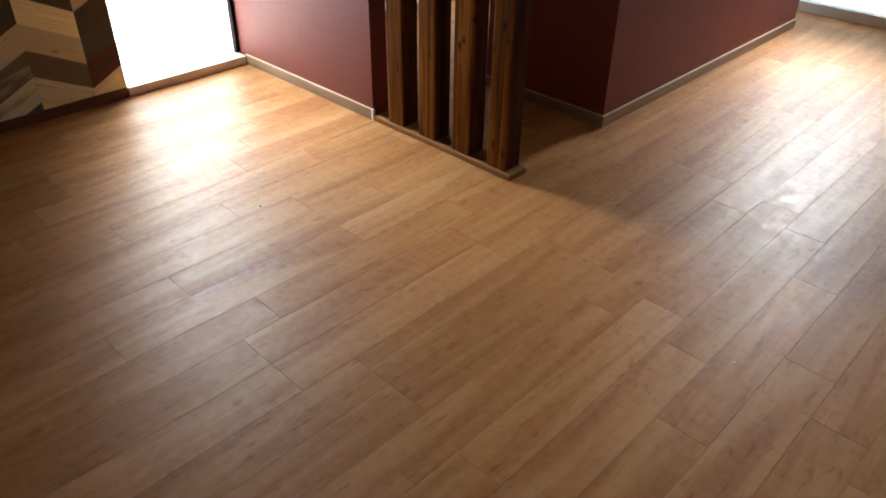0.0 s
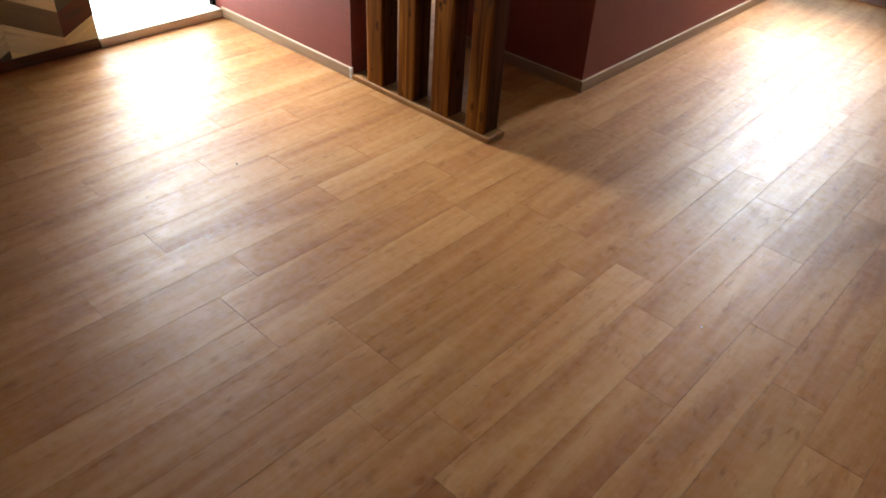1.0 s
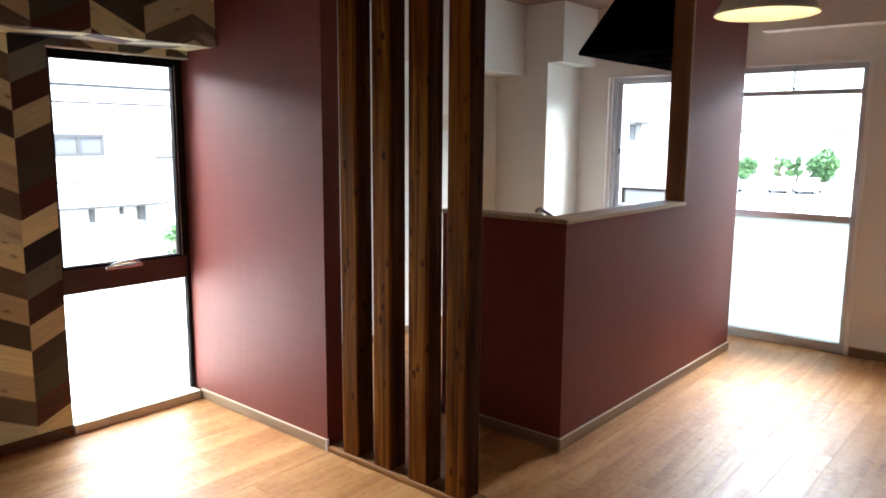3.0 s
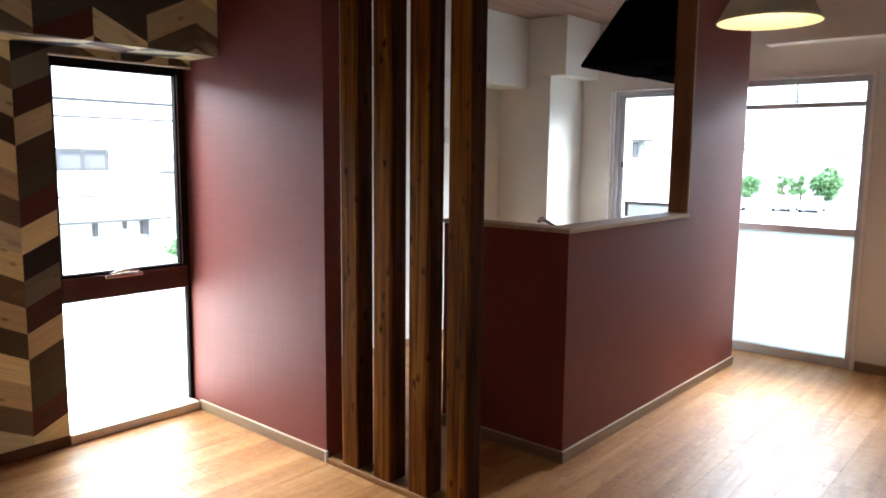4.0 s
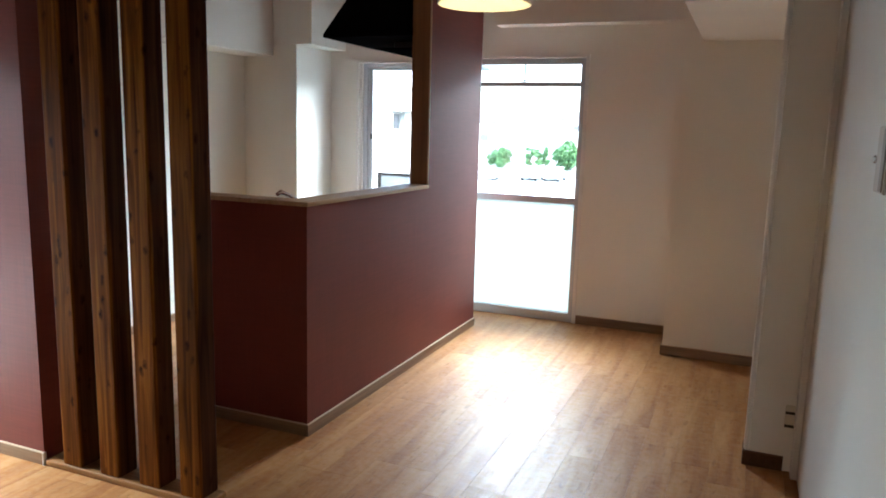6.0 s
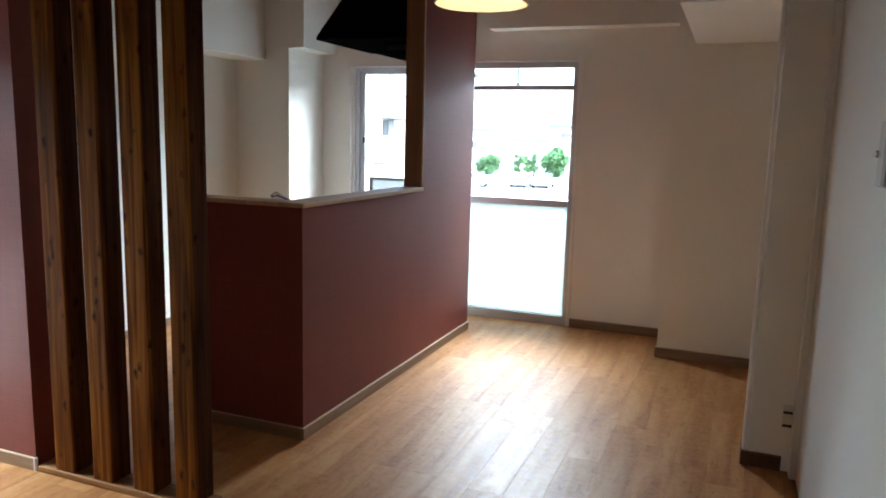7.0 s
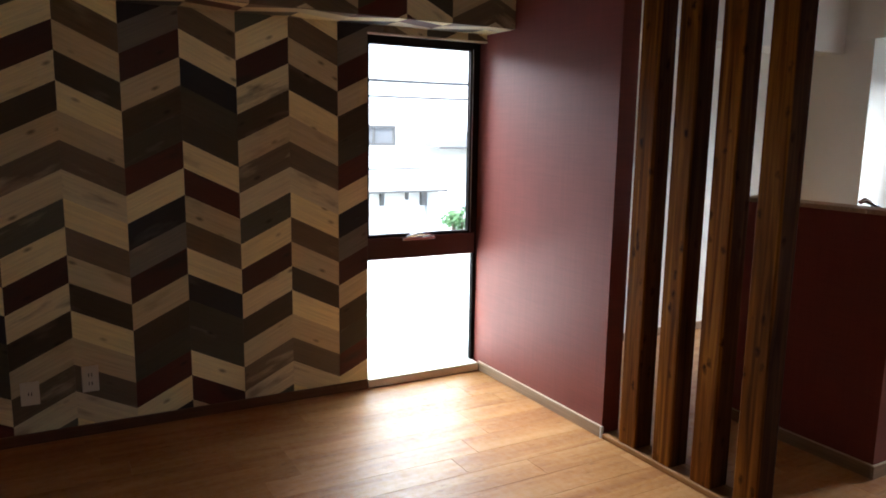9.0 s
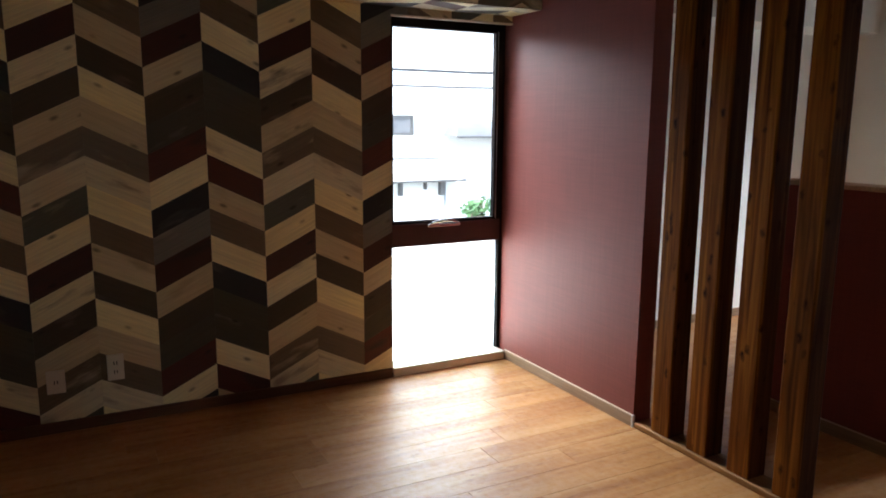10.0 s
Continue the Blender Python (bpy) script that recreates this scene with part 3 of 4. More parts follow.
# ---- balcony door ----
def balcony_door():
    y0, y1 = YW + 0.01, YW + 0.07
    d = setting("door_1", boxes((DX0, DX0 + 0.03, y0, y1, 0.0, DTOP), (DX1 - 0.034, DX1, y0, y1, 0.0, DTOP), (DX0 + 0.03, DX1 - 0.034, y0, y1, 1.962, DTOP),
                (DX0 + 0.03, DX1 - 0.034, y0, y1, 0.0, 0.030)), ALU, "aluminium balcony door with transom and frosted lower pane", "door")
    part("transom_rail", boxes((DX0 + 0.03, DX1 - 0.034, y0 - 0.006, y1, 1.799, 1.832), bevel=0.003), ALU, d)
    part("transom_bar", boxes((-1.484, -1.474, y0 + 0.01, y1 - 0.02, 1.832, 1.962)), ALU, d)
    part("middle_rail", boxes((DX0 + 0.03, DX1 - 0.034, y0 - 0.004, y1, 0.920, 0.972), bevel=0.004), ALU, d)
    part("bottom_rail", boxes((DX0 + 0.03, DX1 - 0.034, y0 - 0.004, y1, 0.030, 0.070), bevel=0.003), ALU, d)
    part("transom_pane", boxes((DX0 + 0.03, DX1 - 0.034, y0 + 0.03, y0 + 0.034, 1.832, 1.962)), CLEAR, d).visible_shadow = False
    part("upper_pane", boxes((DX0 + 0.03, DX1 - 0.034, y0 + 0.03, y0 + 0.034, 0.972, 1.799)), CLEAR, d).visible_shadow = False
    part("lower_pane", boxes((DX0 + 0.03, DX1 - 0.034, y0 + 0.03, y0 + 0.036, 0.070, 0.920)), FROST_GREEN, d, "faintly green frosted lower pane")
    bm = tube(bmesh.new(), [(-1.49, y0 - 0.004, 1.838), (-1.47, y0 - 0.010, 1.846), (-1.45, y0 - 0.006, 1.838)], 0.006)
    part("catch", bm, BLACK, d, "small black transom catch")
    c = setting("trim_door", boxes((DX1, DX1 + 0.028, YW - 0.010, YW + 0.01, 0.0, DTOP + 0.022), (DX0 - 0.02, DX1, YW - 0.010, YW + 0.01, DTOP, DTOP + 0.022), bevel=0.002), CASING, "white casing round the balcony door", "trim")
    return d


balcony_door()


# ---- kitchen window ----
def kitchen_window():
    y0, y1 = YW + 0.03, YW + 0.09
    w = setting("window_2", boxes((KX0 + 0.030, KX0 + 0.066, y0, y1, KZ0, KZ1 - 0.02), (KX1 - 0.03, KX1, y0, y1, KZ0, KZ1 - 0.02),
                (KX0 + 0.030, KX1, y0, y1, KZ1 - 0.035, KZ1), (KX0 + 0.030, KX1, y0, y1, KZ0, KZ0 + 0.03)), ALU, "aluminium sliding kitchen window", "window")
    for x0, x1, dy in ((KX0 + 0.066, KX1 - 0.03, 0.02),):
        s_ = part("sash", boxes((x0, x0 + 0.044, y0 + dy, y0 + dy + 0.025, KZ0 + 0.03, KZ1 - 0.035), (x1 - 0.035, x1, y0 + dy, y0 + dy + 0.025, KZ0 + 0.03, KZ1 - 0.035),
                  (x0 + 0.044, x1 - 0.035, y0 + dy, y0 + dy + 0.025, KZ1 - 0.058, KZ1 - 0.035), (x0 + 0.044, x1 - 0.035, y0 + dy, y0 + dy + 0.025, KZ0 + 0.03, KZ0 + 0.07), bevel=0.002), ALU, w)
        part("pane", boxes((x0 + 0.044, x1 - 0.035, y0 + dy + 0.010, y0 + dy + 0.014, KZ0 + 0.07, KZ1 - 0.058)), CLEAR, s_).visible_shadow = False
    bm = boxes((KX0 + 0.095, KX0 + 0.111, y0 + 0.004, y0 + 0.02, 1.36, 1.41), bevel=0.003)
    part("catch", bm, BLACK, w, "small dark window catch")
    setting("trim_kitchen_window", boxes((KX0 - 0.014, KX0 + 0.004, YW - 0.012, YW + 0.03, KZ0 - 0.02, KZ1 + 0.014), (KX0 + 0.004, KX1, YW - 0.012, YW + 0.05, KZ1 - 0.004, KZ1 + 0.014),
            (KX0 + 0.004, KX1, YW - 0.02, YW + 0.05, KZ0 - 0.02, KZ0), (KX0 + 0.004, KX0 + 0.030, YW + 0.012, YW + 0.12, KZ0, KZ1)), CASING, "white casing round the kitchen window", "trim")


kitchen_window()

# ---- post screen beside the red wall ----
screen = thing("post_screen", (-2.075, YR + 0.04, 0.0), "slatted room divider of knotty brown cedar posts on a wooden plinth", "divider")
part("plinth", boxes((-0.42, 0.445, -0.050, 0.062, 0.0, 0.028), bevel=0.006), PLINTH, screen, "honey-coloured plinth with rounded edges")
for k, x in enumerate((-2.340, -2.134, -1.925, -1.717)):
    me_ob = part("post", boxes((-0.051, 0.051, -0.044, 0.055, 0.028, CEIL - 0.002), bevel=0.006), POST, screen)
    me_ob.location.x = x + 2.075

# ---- pendant lamp ----
lamp = thing("pendant_lamp", (-0.87, 3.05, 1.950), "pale enamel pendant lamp, lit, hanging on a cord", "lamp")
bm = lathe(bmesh.new(), [(0.184, 0.0), (0.187, 0.003), (0.176, 0.020), (0.140, 0.085), (0.104, 0.140), (0.072, 0.175), (0.030, 0.200), (0.018, 0.235)])
part("shade", bm, SHADE, lamp)
bm = lathe(bmesh.new(), [(0.184, 0.0), (0.172, 0.019), (0.136, 0.083), (0.100, 0.137), (0.068, 0.171), (0.001, 0.193)])
part("lining", bm, SHADE_IN, lamp, "warm cream shade lining")
bm = bmesh.new()
bmesh.ops.create_uvsphere(bm, u_segments=20, v_segments=12, radius=0.032, matrix=Matrix.Translation((0, 0, 0.080)))
part("bulb", bm, BULB, lamp, "glowing warm bulb")
part("socket", lathe(bmesh.new(), [(0.001, 0.108), (0.020, 0.108), (0.020, 0.190), (0.001, 0.190)], 16), BLACK, lamp)
part("cord", tube(bmesh.new(), [(0, 0, 0.23), (0, 0, CEIL - 1.95 - 0.02)], 0.004, 8), CABLE, lamp)
part("ceiling_rose", lathe(bmesh.new(), [(0.001, CEIL - 1.95), (0.05, CEIL - 1.95), (0.045, CEIL - 1.975), (0.001, CEIL - 1.98)], 24), SHADE, lamp)

# ---- cooker hood ----
HX0, HX1, HY0, HY1, HZ = -2.42, XC - 0.120, 4.34, 5.10, 2.015
hood = thing("cooker_hood", ((HX0 + HX1) / 2, (HY0 + HY1) / 2, HZ), "matt black pyramid cooker hood on the kitchen wall", "hood")
def frustum(bm, a, b):
    """A slanted solid between two level rectangles (x0, x1, y0, y1, z)."""
    vs = [[bm.verts.new((x, y, r[4])) for x, y in ((r[0], r[2]), (r[1], r[2]), (r[1], r[3]), (r[0], r[3]))] for r in (a, b)]
    bm.faces.new(vs[0][::-1])
    bm.faces.new(vs[1])
    for k in range(4):
        bm.faces.new((vs[0][k], vs[0][(k + 1) % 4], vs[1][(k + 1) % 4], vs[1][k]))
    return bm


hw, hd = (HX1 - HX0) / 2, (HY1 - HY0) / 2
part("canopy", frustum(bmesh.new(), (-hw, hw, -hd, hd, 0.018), (-hw + 0.20, hw, -hd + 0.18, hd - 0.22, 0.42)), HOOD_BLACK, hood)
part("rim", boxes((-hw, hw, -hd, hd, 0.0, 0.018), bevel=0.003), HOOD_BLACK, hood)
part("duct", boxes((-hw + 0.22, hw, -hd + 0.20, hd - 0.24, 0.42, CEIL - HZ - 0.001)), HOOD_BLACK, hood)
part("baffle_plate", boxes((-hw + 0.29, hw - 0.01, -hd + 0.22, hd - 0.01, -0.060, -0.046), bevel=0.003), HOOD_BLACK, hood, "black baffle plate under the hood")
part("grease_filter", boxes((-hw + 0.36, hw - 0.04, -hd + 0.30, hd - 0.04, -0.046, 0.0)), DARK_STEEL, hood, "dark steel grease filter")

# ---- kitchen unit behind the counter wall, with the tap ----
unit = thing("kitchen_unit", (-2.10, 3.72, 0.0), "white base unit with a steel worktop behind the counter wall", "cabinet")
part("body", boxes((-0.30, 0.300, -0.60, 1.45, 0.06, 0.82)), DOOR_WHITE, unit)
part("worktop", boxes((-0.33, 0.305, -0.60, 1.45, 0.82, 0.85), bevel=0.004), STEEL, unit)
part("kickboard", boxes((-0.26, 0.300, -0.60, 1.45, 0.0, 0.06)), BLACK, unit)
tap = thing("tap", (-1.90, 3.36, 0.85), "chrome kitchen tap with a raised spout", "tap")
part("stem", tube(bmesh.new(), [(0, 0, 0.0), (0, 0, 0.02), (0, 0, 0.18), (-0.01, -0.02, 0.215)], [0.026, 0.022, 0.018, 0.017]), CHROME, tap)
part("spout", tube(bmesh.new(), [(-0.008, -0.015, 0.21), (-0.020, -0.07, 0.240), (-0.030, -0.13, 0.268), (-0.035, -0.18, 0.285), (-0.036, -0.205, 0.276)], [0.012, 0.010, 0.010, 0.012, 0.010]), CHROME, tap)
part("lever", tube(bmesh.new(), [(0, 0.01, 0.17), (0.01, 0.05, 0.20), (0.012, 0.09, 0.205)], [0.010, 0.008, 0.007]), CHROME, tap)

# ---- sliding door in the east wall ----
door = setting("door_2", boxes((XD + 0.012, XD + 0.045, 1.36, 3.535, 0.010, 2.33), bevel=0.003), DOOR_WHITE, "plain white sliding door", "door")
pull = part("door_handle", boxes((XD + 0.004, XD + 0.014, 2.225, 2.375, 1.330, 1.495), bevel=0.004), TAUPE, door, "taupe recessed pull plate")
part("pull_recess", boxes((XD + 0.000, XD + 0.005, 2.232, 2.275, 1.336, 1.489), bevel=0.002), RECESS, pull)
part("lock_stud", boxes((XD - 0.006, XD + 0.002, 2.342, 2.366, 1.402, 1.422), bevel=0.004), CHROME, pull, "small chrome lock stud")
setting("trim_sliding_door", boxes((XD - 0.012, XD + 0.115, 3.540, 3.612, 0.0, 2.36), (XD - 0.012, XD + 0.115, 1.30, 1.355, 0.0, 2.36), (XD - 0.012, XD + 0.115, 1.355, 3.540, 2.335, 2.36), bevel=0.002), CASING, "white casing of the sliding door", "trim")
setting("door_3", boxes((-2.98, -2.24, YBACK - 0.01, YBACK + 0.012, 0.005, 1.98), bevel=0.002), DOOR_WHITE, "plain white hinged door, closed", "door")
setting("trim_back_door", boxes((-3.12, -2.985, YBACK, YBACK + 0.022, 0.0, 2.04), (-2.235, -2.17, YBACK, YBACK + 0.022, 0.0, 2.04), (-2.985, -2.235, YBACK, YBACK + 0.022, 1.985, 2.04), bevel=0.003), CASING, "white casing of the closed door", "trim")


# ---- white cover on the papered beam ----
cover = thing("vent_cover", (-3.323, 0.70, 1.942), "white rounded ventilation cover on the papered beam", "vent")
part("housing", boxes((0.0, 0.055, -0.15, 0.15, 0.0, 0.16), bevel=0.014), CASING, cover)
for k in range(5):
    part("louvre", boxes((0.050, 0.060, -0.12, 0.12, 0.030 + 0.024 * k, 0.036 + 0.024 * k)), CASING, cover)

# ---- sockets and switch plates ----
def socket_plate(m, w, h, slots, label):
    """A wall plate in its own plane: x across, y out of the wall, z up."""
    t_ = thing("wall_socket", (0, 0, 0), label, "socket", "wall sockets")
    part("plate", boxes((-w / 2, w / 2, 0, 0.008, -h / 2, h / 2), bevel=0.003), PLATE, t_)
    for k in range(slots):
        z = (k - (slots - 1) / 2) * 0.040
        f = part("socket_face", boxes((-0.017, 0.017, 0.008, 0.0105, z - 0.016, z + 0.016), bevel=0.001), PLATE, t_)
        for dx in (-0.007, 0.005):
            part("slot", boxes((dx - 0.001, dx + 0.003, 0.0100, 0.0112, z - 0.008, z + 0.008)), SLOT_DARK, f)
    t_.matrix_world = m
    return t_


SW = Matrix(((0, 1, 0, XA + 0.0026), (-1, 0, 0, 0), (0, 0, 1, 0), (0, 0, 0, 1)))
socket_plate(Matrix.Translation((0, 0.186, 0.267)) @ SW, 0.070, 0.120, 2, "ivory double socket plate on the chevron wall")
socket_plate(Matrix.Translation((0, -0.055, 0.235)) @ SW, 0.074, 0.105, 1, "ivory aerial socket plate on the chevron wall")
stub_plate = socket_plate(pose(0.417, 3.6185, 0.255, 0, 0, 180), 0.040, 0.105, 0, "ivory socket plate with two dark slots on the stub wall")
for z in (-0.048, 0.012):
    part("dark_slot", boxes((-0.019, 0.019, 0.0085, 0.0100, z, z + 0.012)), SLOT_DARK, stub_plate)
sw = thing("wall_switch", (XOUT + 0.020, 4.50, 1.60), "white light switch plate on the kitchen wall", "switch")
part("plate", boxes((0, 0.008, -0.035, 0.035, -0.060, 0.060), bevel=0.003), PLATE, sw)
part("rocker", boxes((0.008, 0.012, -0.018, 0.018, -0.030, 0.030), bevel=0.002), PLATE, sw)

# ---- crumbs on the floor ----
for x, y, r, mat, label in ((-0.446, 1.883, 0.0035, CASING, "tiny white crumb on the plank floor"), (-2.190, 1.400, 0.0045, SLOT_DARK, "tiny dark crumb on the plank floor")):
    bm = bmesh.new()
    bmesh.ops.create_icosphere(bm, subdivisions=1, radius=r, matrix=Matrix.Diagonal((1.4, 0.9, 0.7, 1)))
    c_ = part("crumb", bm, mat)
    c_.location = (x, y, r * 0.65)
    tagged(c_, label, "crumb")

# ---- outside ----
ASPHALT = plain("worn_concrete_paving", (0.34, 0.33, 0.31), 0.9, scale=0.3, vary=0.2, grain=40)
GROUND = plain("pale_ground", (0.26, 0.25, 0.22), 0.95, scale=0.2, vary=0.2, grain=20)
STUCCO = plain("white_stucco", (0.76, 0.75, 0.72), 0.85, vary=0.05, scale=0.8, grain=60)
ROOF = plain("grey_roof_tiles", (0.13, 0.13, 0.14), 0.7, vary=0.25, scale=1.5, grain=30)
ROOF_PALE = plain("pale_sheet_roof", (0.62, 0.62, 0.61), 0.6, vary=0.08, scale=1.5, grain=30)
PANE = plain("far_window_glass", (0.15, 0.145, 0.15), 0.45, relief=0.0)
FRAME_FAR = plain("far_window_frame", (0.10, 0.095, 0.09), 0.5)
BARK = plain("bark", (0.11, 0.08, 0.06), 0.9, vary=0.3, scale=8, grain=60)
CONCRETE = plain("balcony_concrete", (0.42, 0.42, 0.41), 0.9, vary=0.1, scale=2.0, grain=90)
PANEL = plain("grey_balcony_panel", (0.13, 0.13, 0.13), 0.6)
CAR_PAINT = [plain("car_paint_white", (0.75, 0.75, 0.74), 0.25), plain("car_paint_silver", (0.45, 0.46, 0.47), 0.28, 0.4)]
RUBBER = plain("tyre_rubber", (0.02, 0.02, 0.02), 0.9)
LIGHT_RED = plain("tail_light", (0.35, 0.02, 0.02), 0.3)
POLE = plain("galvanised_pole", (0.30, 0.30, 0.29), 0.6, 0.3)
GZ = -3.4


def leaves_material():
    m, n, l, b = material("foliage", (0.06, 0.10, 0.03), 0.6)
    geo = n.new("ShaderNodeNewGeometry")
    l.new(ramp(n, l, geo.outputs["Random Per Island"], [(0.0, (0.055, 0.12, 0.045)), (0.6, (0.090, 0.185, 0.065)), (1.0, (0.14, 0.25, 0.10))]).outputs[0], b.inputs["Base Color"])
    return m


LEAF = leaves_material()
setting("ground", boxes((-400, 400, -60, 900, GZ - 0.5, GZ)), GROUND, "pale open ground round the building", "ground")
setting("road", boxes((-160, 160, 62, 78, GZ, GZ + 0.02)), ASPHALT, "pale worn concrete parking strip", "road")
setting("pavement", boxes((-160, 160, 78, 80, GZ, GZ + 0.14)), CONCRETE, "concrete kerb and pavement strip", "pavement")


def tree(name, at, height, spread, label, count=700, seed=1, leaf=0.055):
    """Tapered trunk, limbs, and a crown of small leaf clumps with gaps."""
    rnd = random.Random(seed)
    t_ = thing(name, at, label, "tree", "far trees")
    bm = bmesh.new()
    tube(bm, [(0, 0, 0), (0.05, 0.02, height * 0.3), (0.0, 0.05, height * 0.7)], [height * 0.035, height * 0.026, height * 0.012], 8)
    lobes = []
    for k in range(11):
        a = rnd.uniform(0, 6.28)
        r = spread * rnd.uniform(0.25, 0.75)
        z = height * rnd.uniform(0.20, 0.85)
        p = Vector((math.cos(a) * r, math.sin(a) * r, z))
        tube(bm, [(0, 0, height * 0.35), (p.x * 0.5, p.y * 0.5, (height * 0.35 + z) / 2 + 0.1), p], [height * 0.014, height * 0.010, height * 0.005], 6)
        lobes.append((p, spread * rnd.uniform(0.35, 0.55)))
    part("trunk", bm, BARK, t_)
    verts, faces = [], []
    for k in range(count):
        p, r = rnd.choice(lobes)
        d = Vector((rnd.gauss(0, 1), rnd.gauss(0, 1), rnd.gauss(0, 0.8))).normalized() * r * rnd.uniform(0.55, 1.05)
        c = p + d
        u = Vector((rnd.gauss(0, 1), rnd.gauss(0, 1), rnd.gauss(0, 1))).normalized()
        v = u.orthogonal().normalized()
        w = u.cross(v)
        sz = height * leaf * rnd.uniform(0.7, 1.35)
        n0 = len(verts)
        verts += [c + v * sz, c + w * sz * 0.6, c - v * sz, c - w * sz * 0.6 + u * sz * 0.3]
        faces += [(n0, n0 + 1, n0 + 2), (n0, n0 + 2, n0 + 3)]
    me = bpy.data.meshes.new("crown")
    me.from_pydata([tuple(v) for v in verts], [], faces)
    me.materials.append(LEAF)
    crown = new("crown", me)
    crown.parent = t_
    return t_


tree("tree", (-21.7, 95, GZ), 3.7, 2.0, "broad green tree beyond the parking strip", 3200, 3)
tree("tree", (-30.6, 95, GZ), 2.6, 1.3, "low green tree beyond the parking strip", 1600, 5)
tree("tree", (-32.8, 99, GZ), 2.8, 1.4, "low green tree beyond the parking strip", 1600, 9)
for k, x in enumerate((-26.3, -25.2, -24.2)):
    tree("cypress", (x, 93, GZ), 3.3, 0.55, "narrow dark green cypress beyond the parking strip", 450, 11 + k)


def car(at, paint, label, turn):
    c = thing("car", at, label, "car", "parked cars")
    bm = bmesh.new()
    box(bm, -2.05, 2.05, -0.83, 0.83, 0.28, 0.82, bevel=0.16)
    frustum(bm, (-1.35, 1.15, -0.76, 0.76, 0.80), (-0.95, 0.60, -0.62, 0.62, 1.42))
    part("body", bm, paint, c)
    for nm, y in (("side_window", -0.735), ("side_window", 0.700)):
        part(nm, boxes((-1.00, 0.78, y, y + 0.035, 0.90, 1.28), bevel=0.01), PANE, c)
    part("windscreen", boxes((0.80, 0.95, -0.60, 0.60, 0.90, 1.25), bevel=0.02), PANE, c)
    for x in (-1.3, 1.3):
        for y in (-0.78, 0.62):
            bm = tube(bmesh.new(), [(x, y, 0.31), (x, y + 0.16, 0.31)], 0.31, 20)
            wheel = part("wheel", bm, RUBBER, c)
            part("rim", tube(bmesh.new(), [(x, y - 0.012, 0.31), (x, y + 0.172, 0.31)], 0.18, 14), ALU, wheel)
    for y in (-0.62, 0.62):
        part("tail_light", boxes((-2.07, -2.02, y - 0.1, y + 0.1, 0.58, 0.70), bevel=0.01), LIGHT_RED, c)
    c.rotation_euler.z = radians(turn)
    return c


car((-24.6, 70, GZ + 0.02), CAR_PAINT[1], "silver parked car on the concrete strip", 8)
car((-20.2, 73, GZ + 0.02), CAR_PAINT[0], "white parked car on the concrete strip", 90)
car((-18.0, 73.5, GZ + 0.02), CAR_PAINT[0], "white parked car on the concrete strip", 90)


def house(at, w, d, h, roof_h, label, windows, turn=0.0, eave=0.5):
    """A house at its front's foot: x along the front, y into the depth."""
    o = thing("house", at, label, "house", "neighbouring houses")
    part("wall", boxes((0, w, 0, d, 0, h)), STUCCO, o)
    bm = bmesh.new()
    frustum(bm, (-eave, w + eave, -eave, d + eave, h), (w * 0.2, w * 0.8, d * 0.45, d * 0.55, h + roof_h))
    box(bm, -eave, w + eave, -eave, d + eave, h - 0.12, h - 0.002)
    part("roof", bm, ROOF, o)
    for x0, z0, ww, hh in windows:
        f = part("window", boxes((x0, x0 + ww, -0.05, 0.03, z0, z0 + 0.06), (x0, x0 + ww, -0.05, 0.03, z0 + hh - 0.06, z0 + hh), (x0, x0 + 0.06, -0.05, 0.03, z0 + 0.06, z0 + hh - 0.06),
                 (x0 + ww - 0.06, x0 + ww, -0.05, 0.03, z0 + 0.06, z0 + hh - 0.06), (x0 + ww / 2 - 0.03, x0 + ww / 2 + 0.03, -0.05, 0.03, z0 + 0.06, z0 + hh - 0.06)), FRAME_FAR, o)
        part("pane", boxes((x0 + 0.06, x0 + ww - 0.06, -0.01, 0.01, z0 + 0.06, z0 + hh - 0.06)), PANE, f)
    o.rotation_euler.z = radians(turn)
    return o


# west: house across the lane, its front faces the tall window
west = house((-16.4, 2.0, GZ), 12.0, 7.0, 7.7, 1.6, "white two-storey house across the lane", [(4.56, 4.435, 1.13, 0.48), (1.5, 4.3, 1.4, 1.0), (9.2, 4.3, 1.4, 1.0)], turn=90, eave=0.4)
bm = frustum(bmesh.new(), (-0.2, 6.25, -1.6, -0.06, 3.46), (-0.2, 6.20, -0.40, -0.06, 3.88))
part("porch_roof", bm, ROOF_PALE, west, "pale sheet porch roof")
part("gutter", boxes((-0.25, 6.28, -1.64, -1.61, 3.42, 3.47)), FRAME_FAR, west)
part("flashing", boxes((-0.2, 6.2, -0.44, -0.38, 3.87, 3.91)), FRAME_FAR, west)
part("side_roof", frustum(bmesh.new(), (6.45, 9.6, -0.90, -0.06, 4.42), (6.75, 9.6, -0.30, -0.06, 4.78)), ROOF, west)
part("side_gutter", boxes((6.42, 9.6, -0.97, -0.91, 4.38, 4.43)), FRAME_FAR, west)
part("porch_wall", boxes((-0.2, 6.2, -1.30, -0.02, 0.0, 3.44)), STUCCO, west)
for x, w_, z0 in ((1.2, 0.10, 3.10), (2.9, 0.10, 3.10), (4.70, 0.07, 3.12), (5.34, 0.03, 3.24), (5.72, 0.12, 3.10)):
    part("bracket", boxes((x, x + w_, -1.44, -1.305, z0, 3.43)), FRAME_FAR, west)
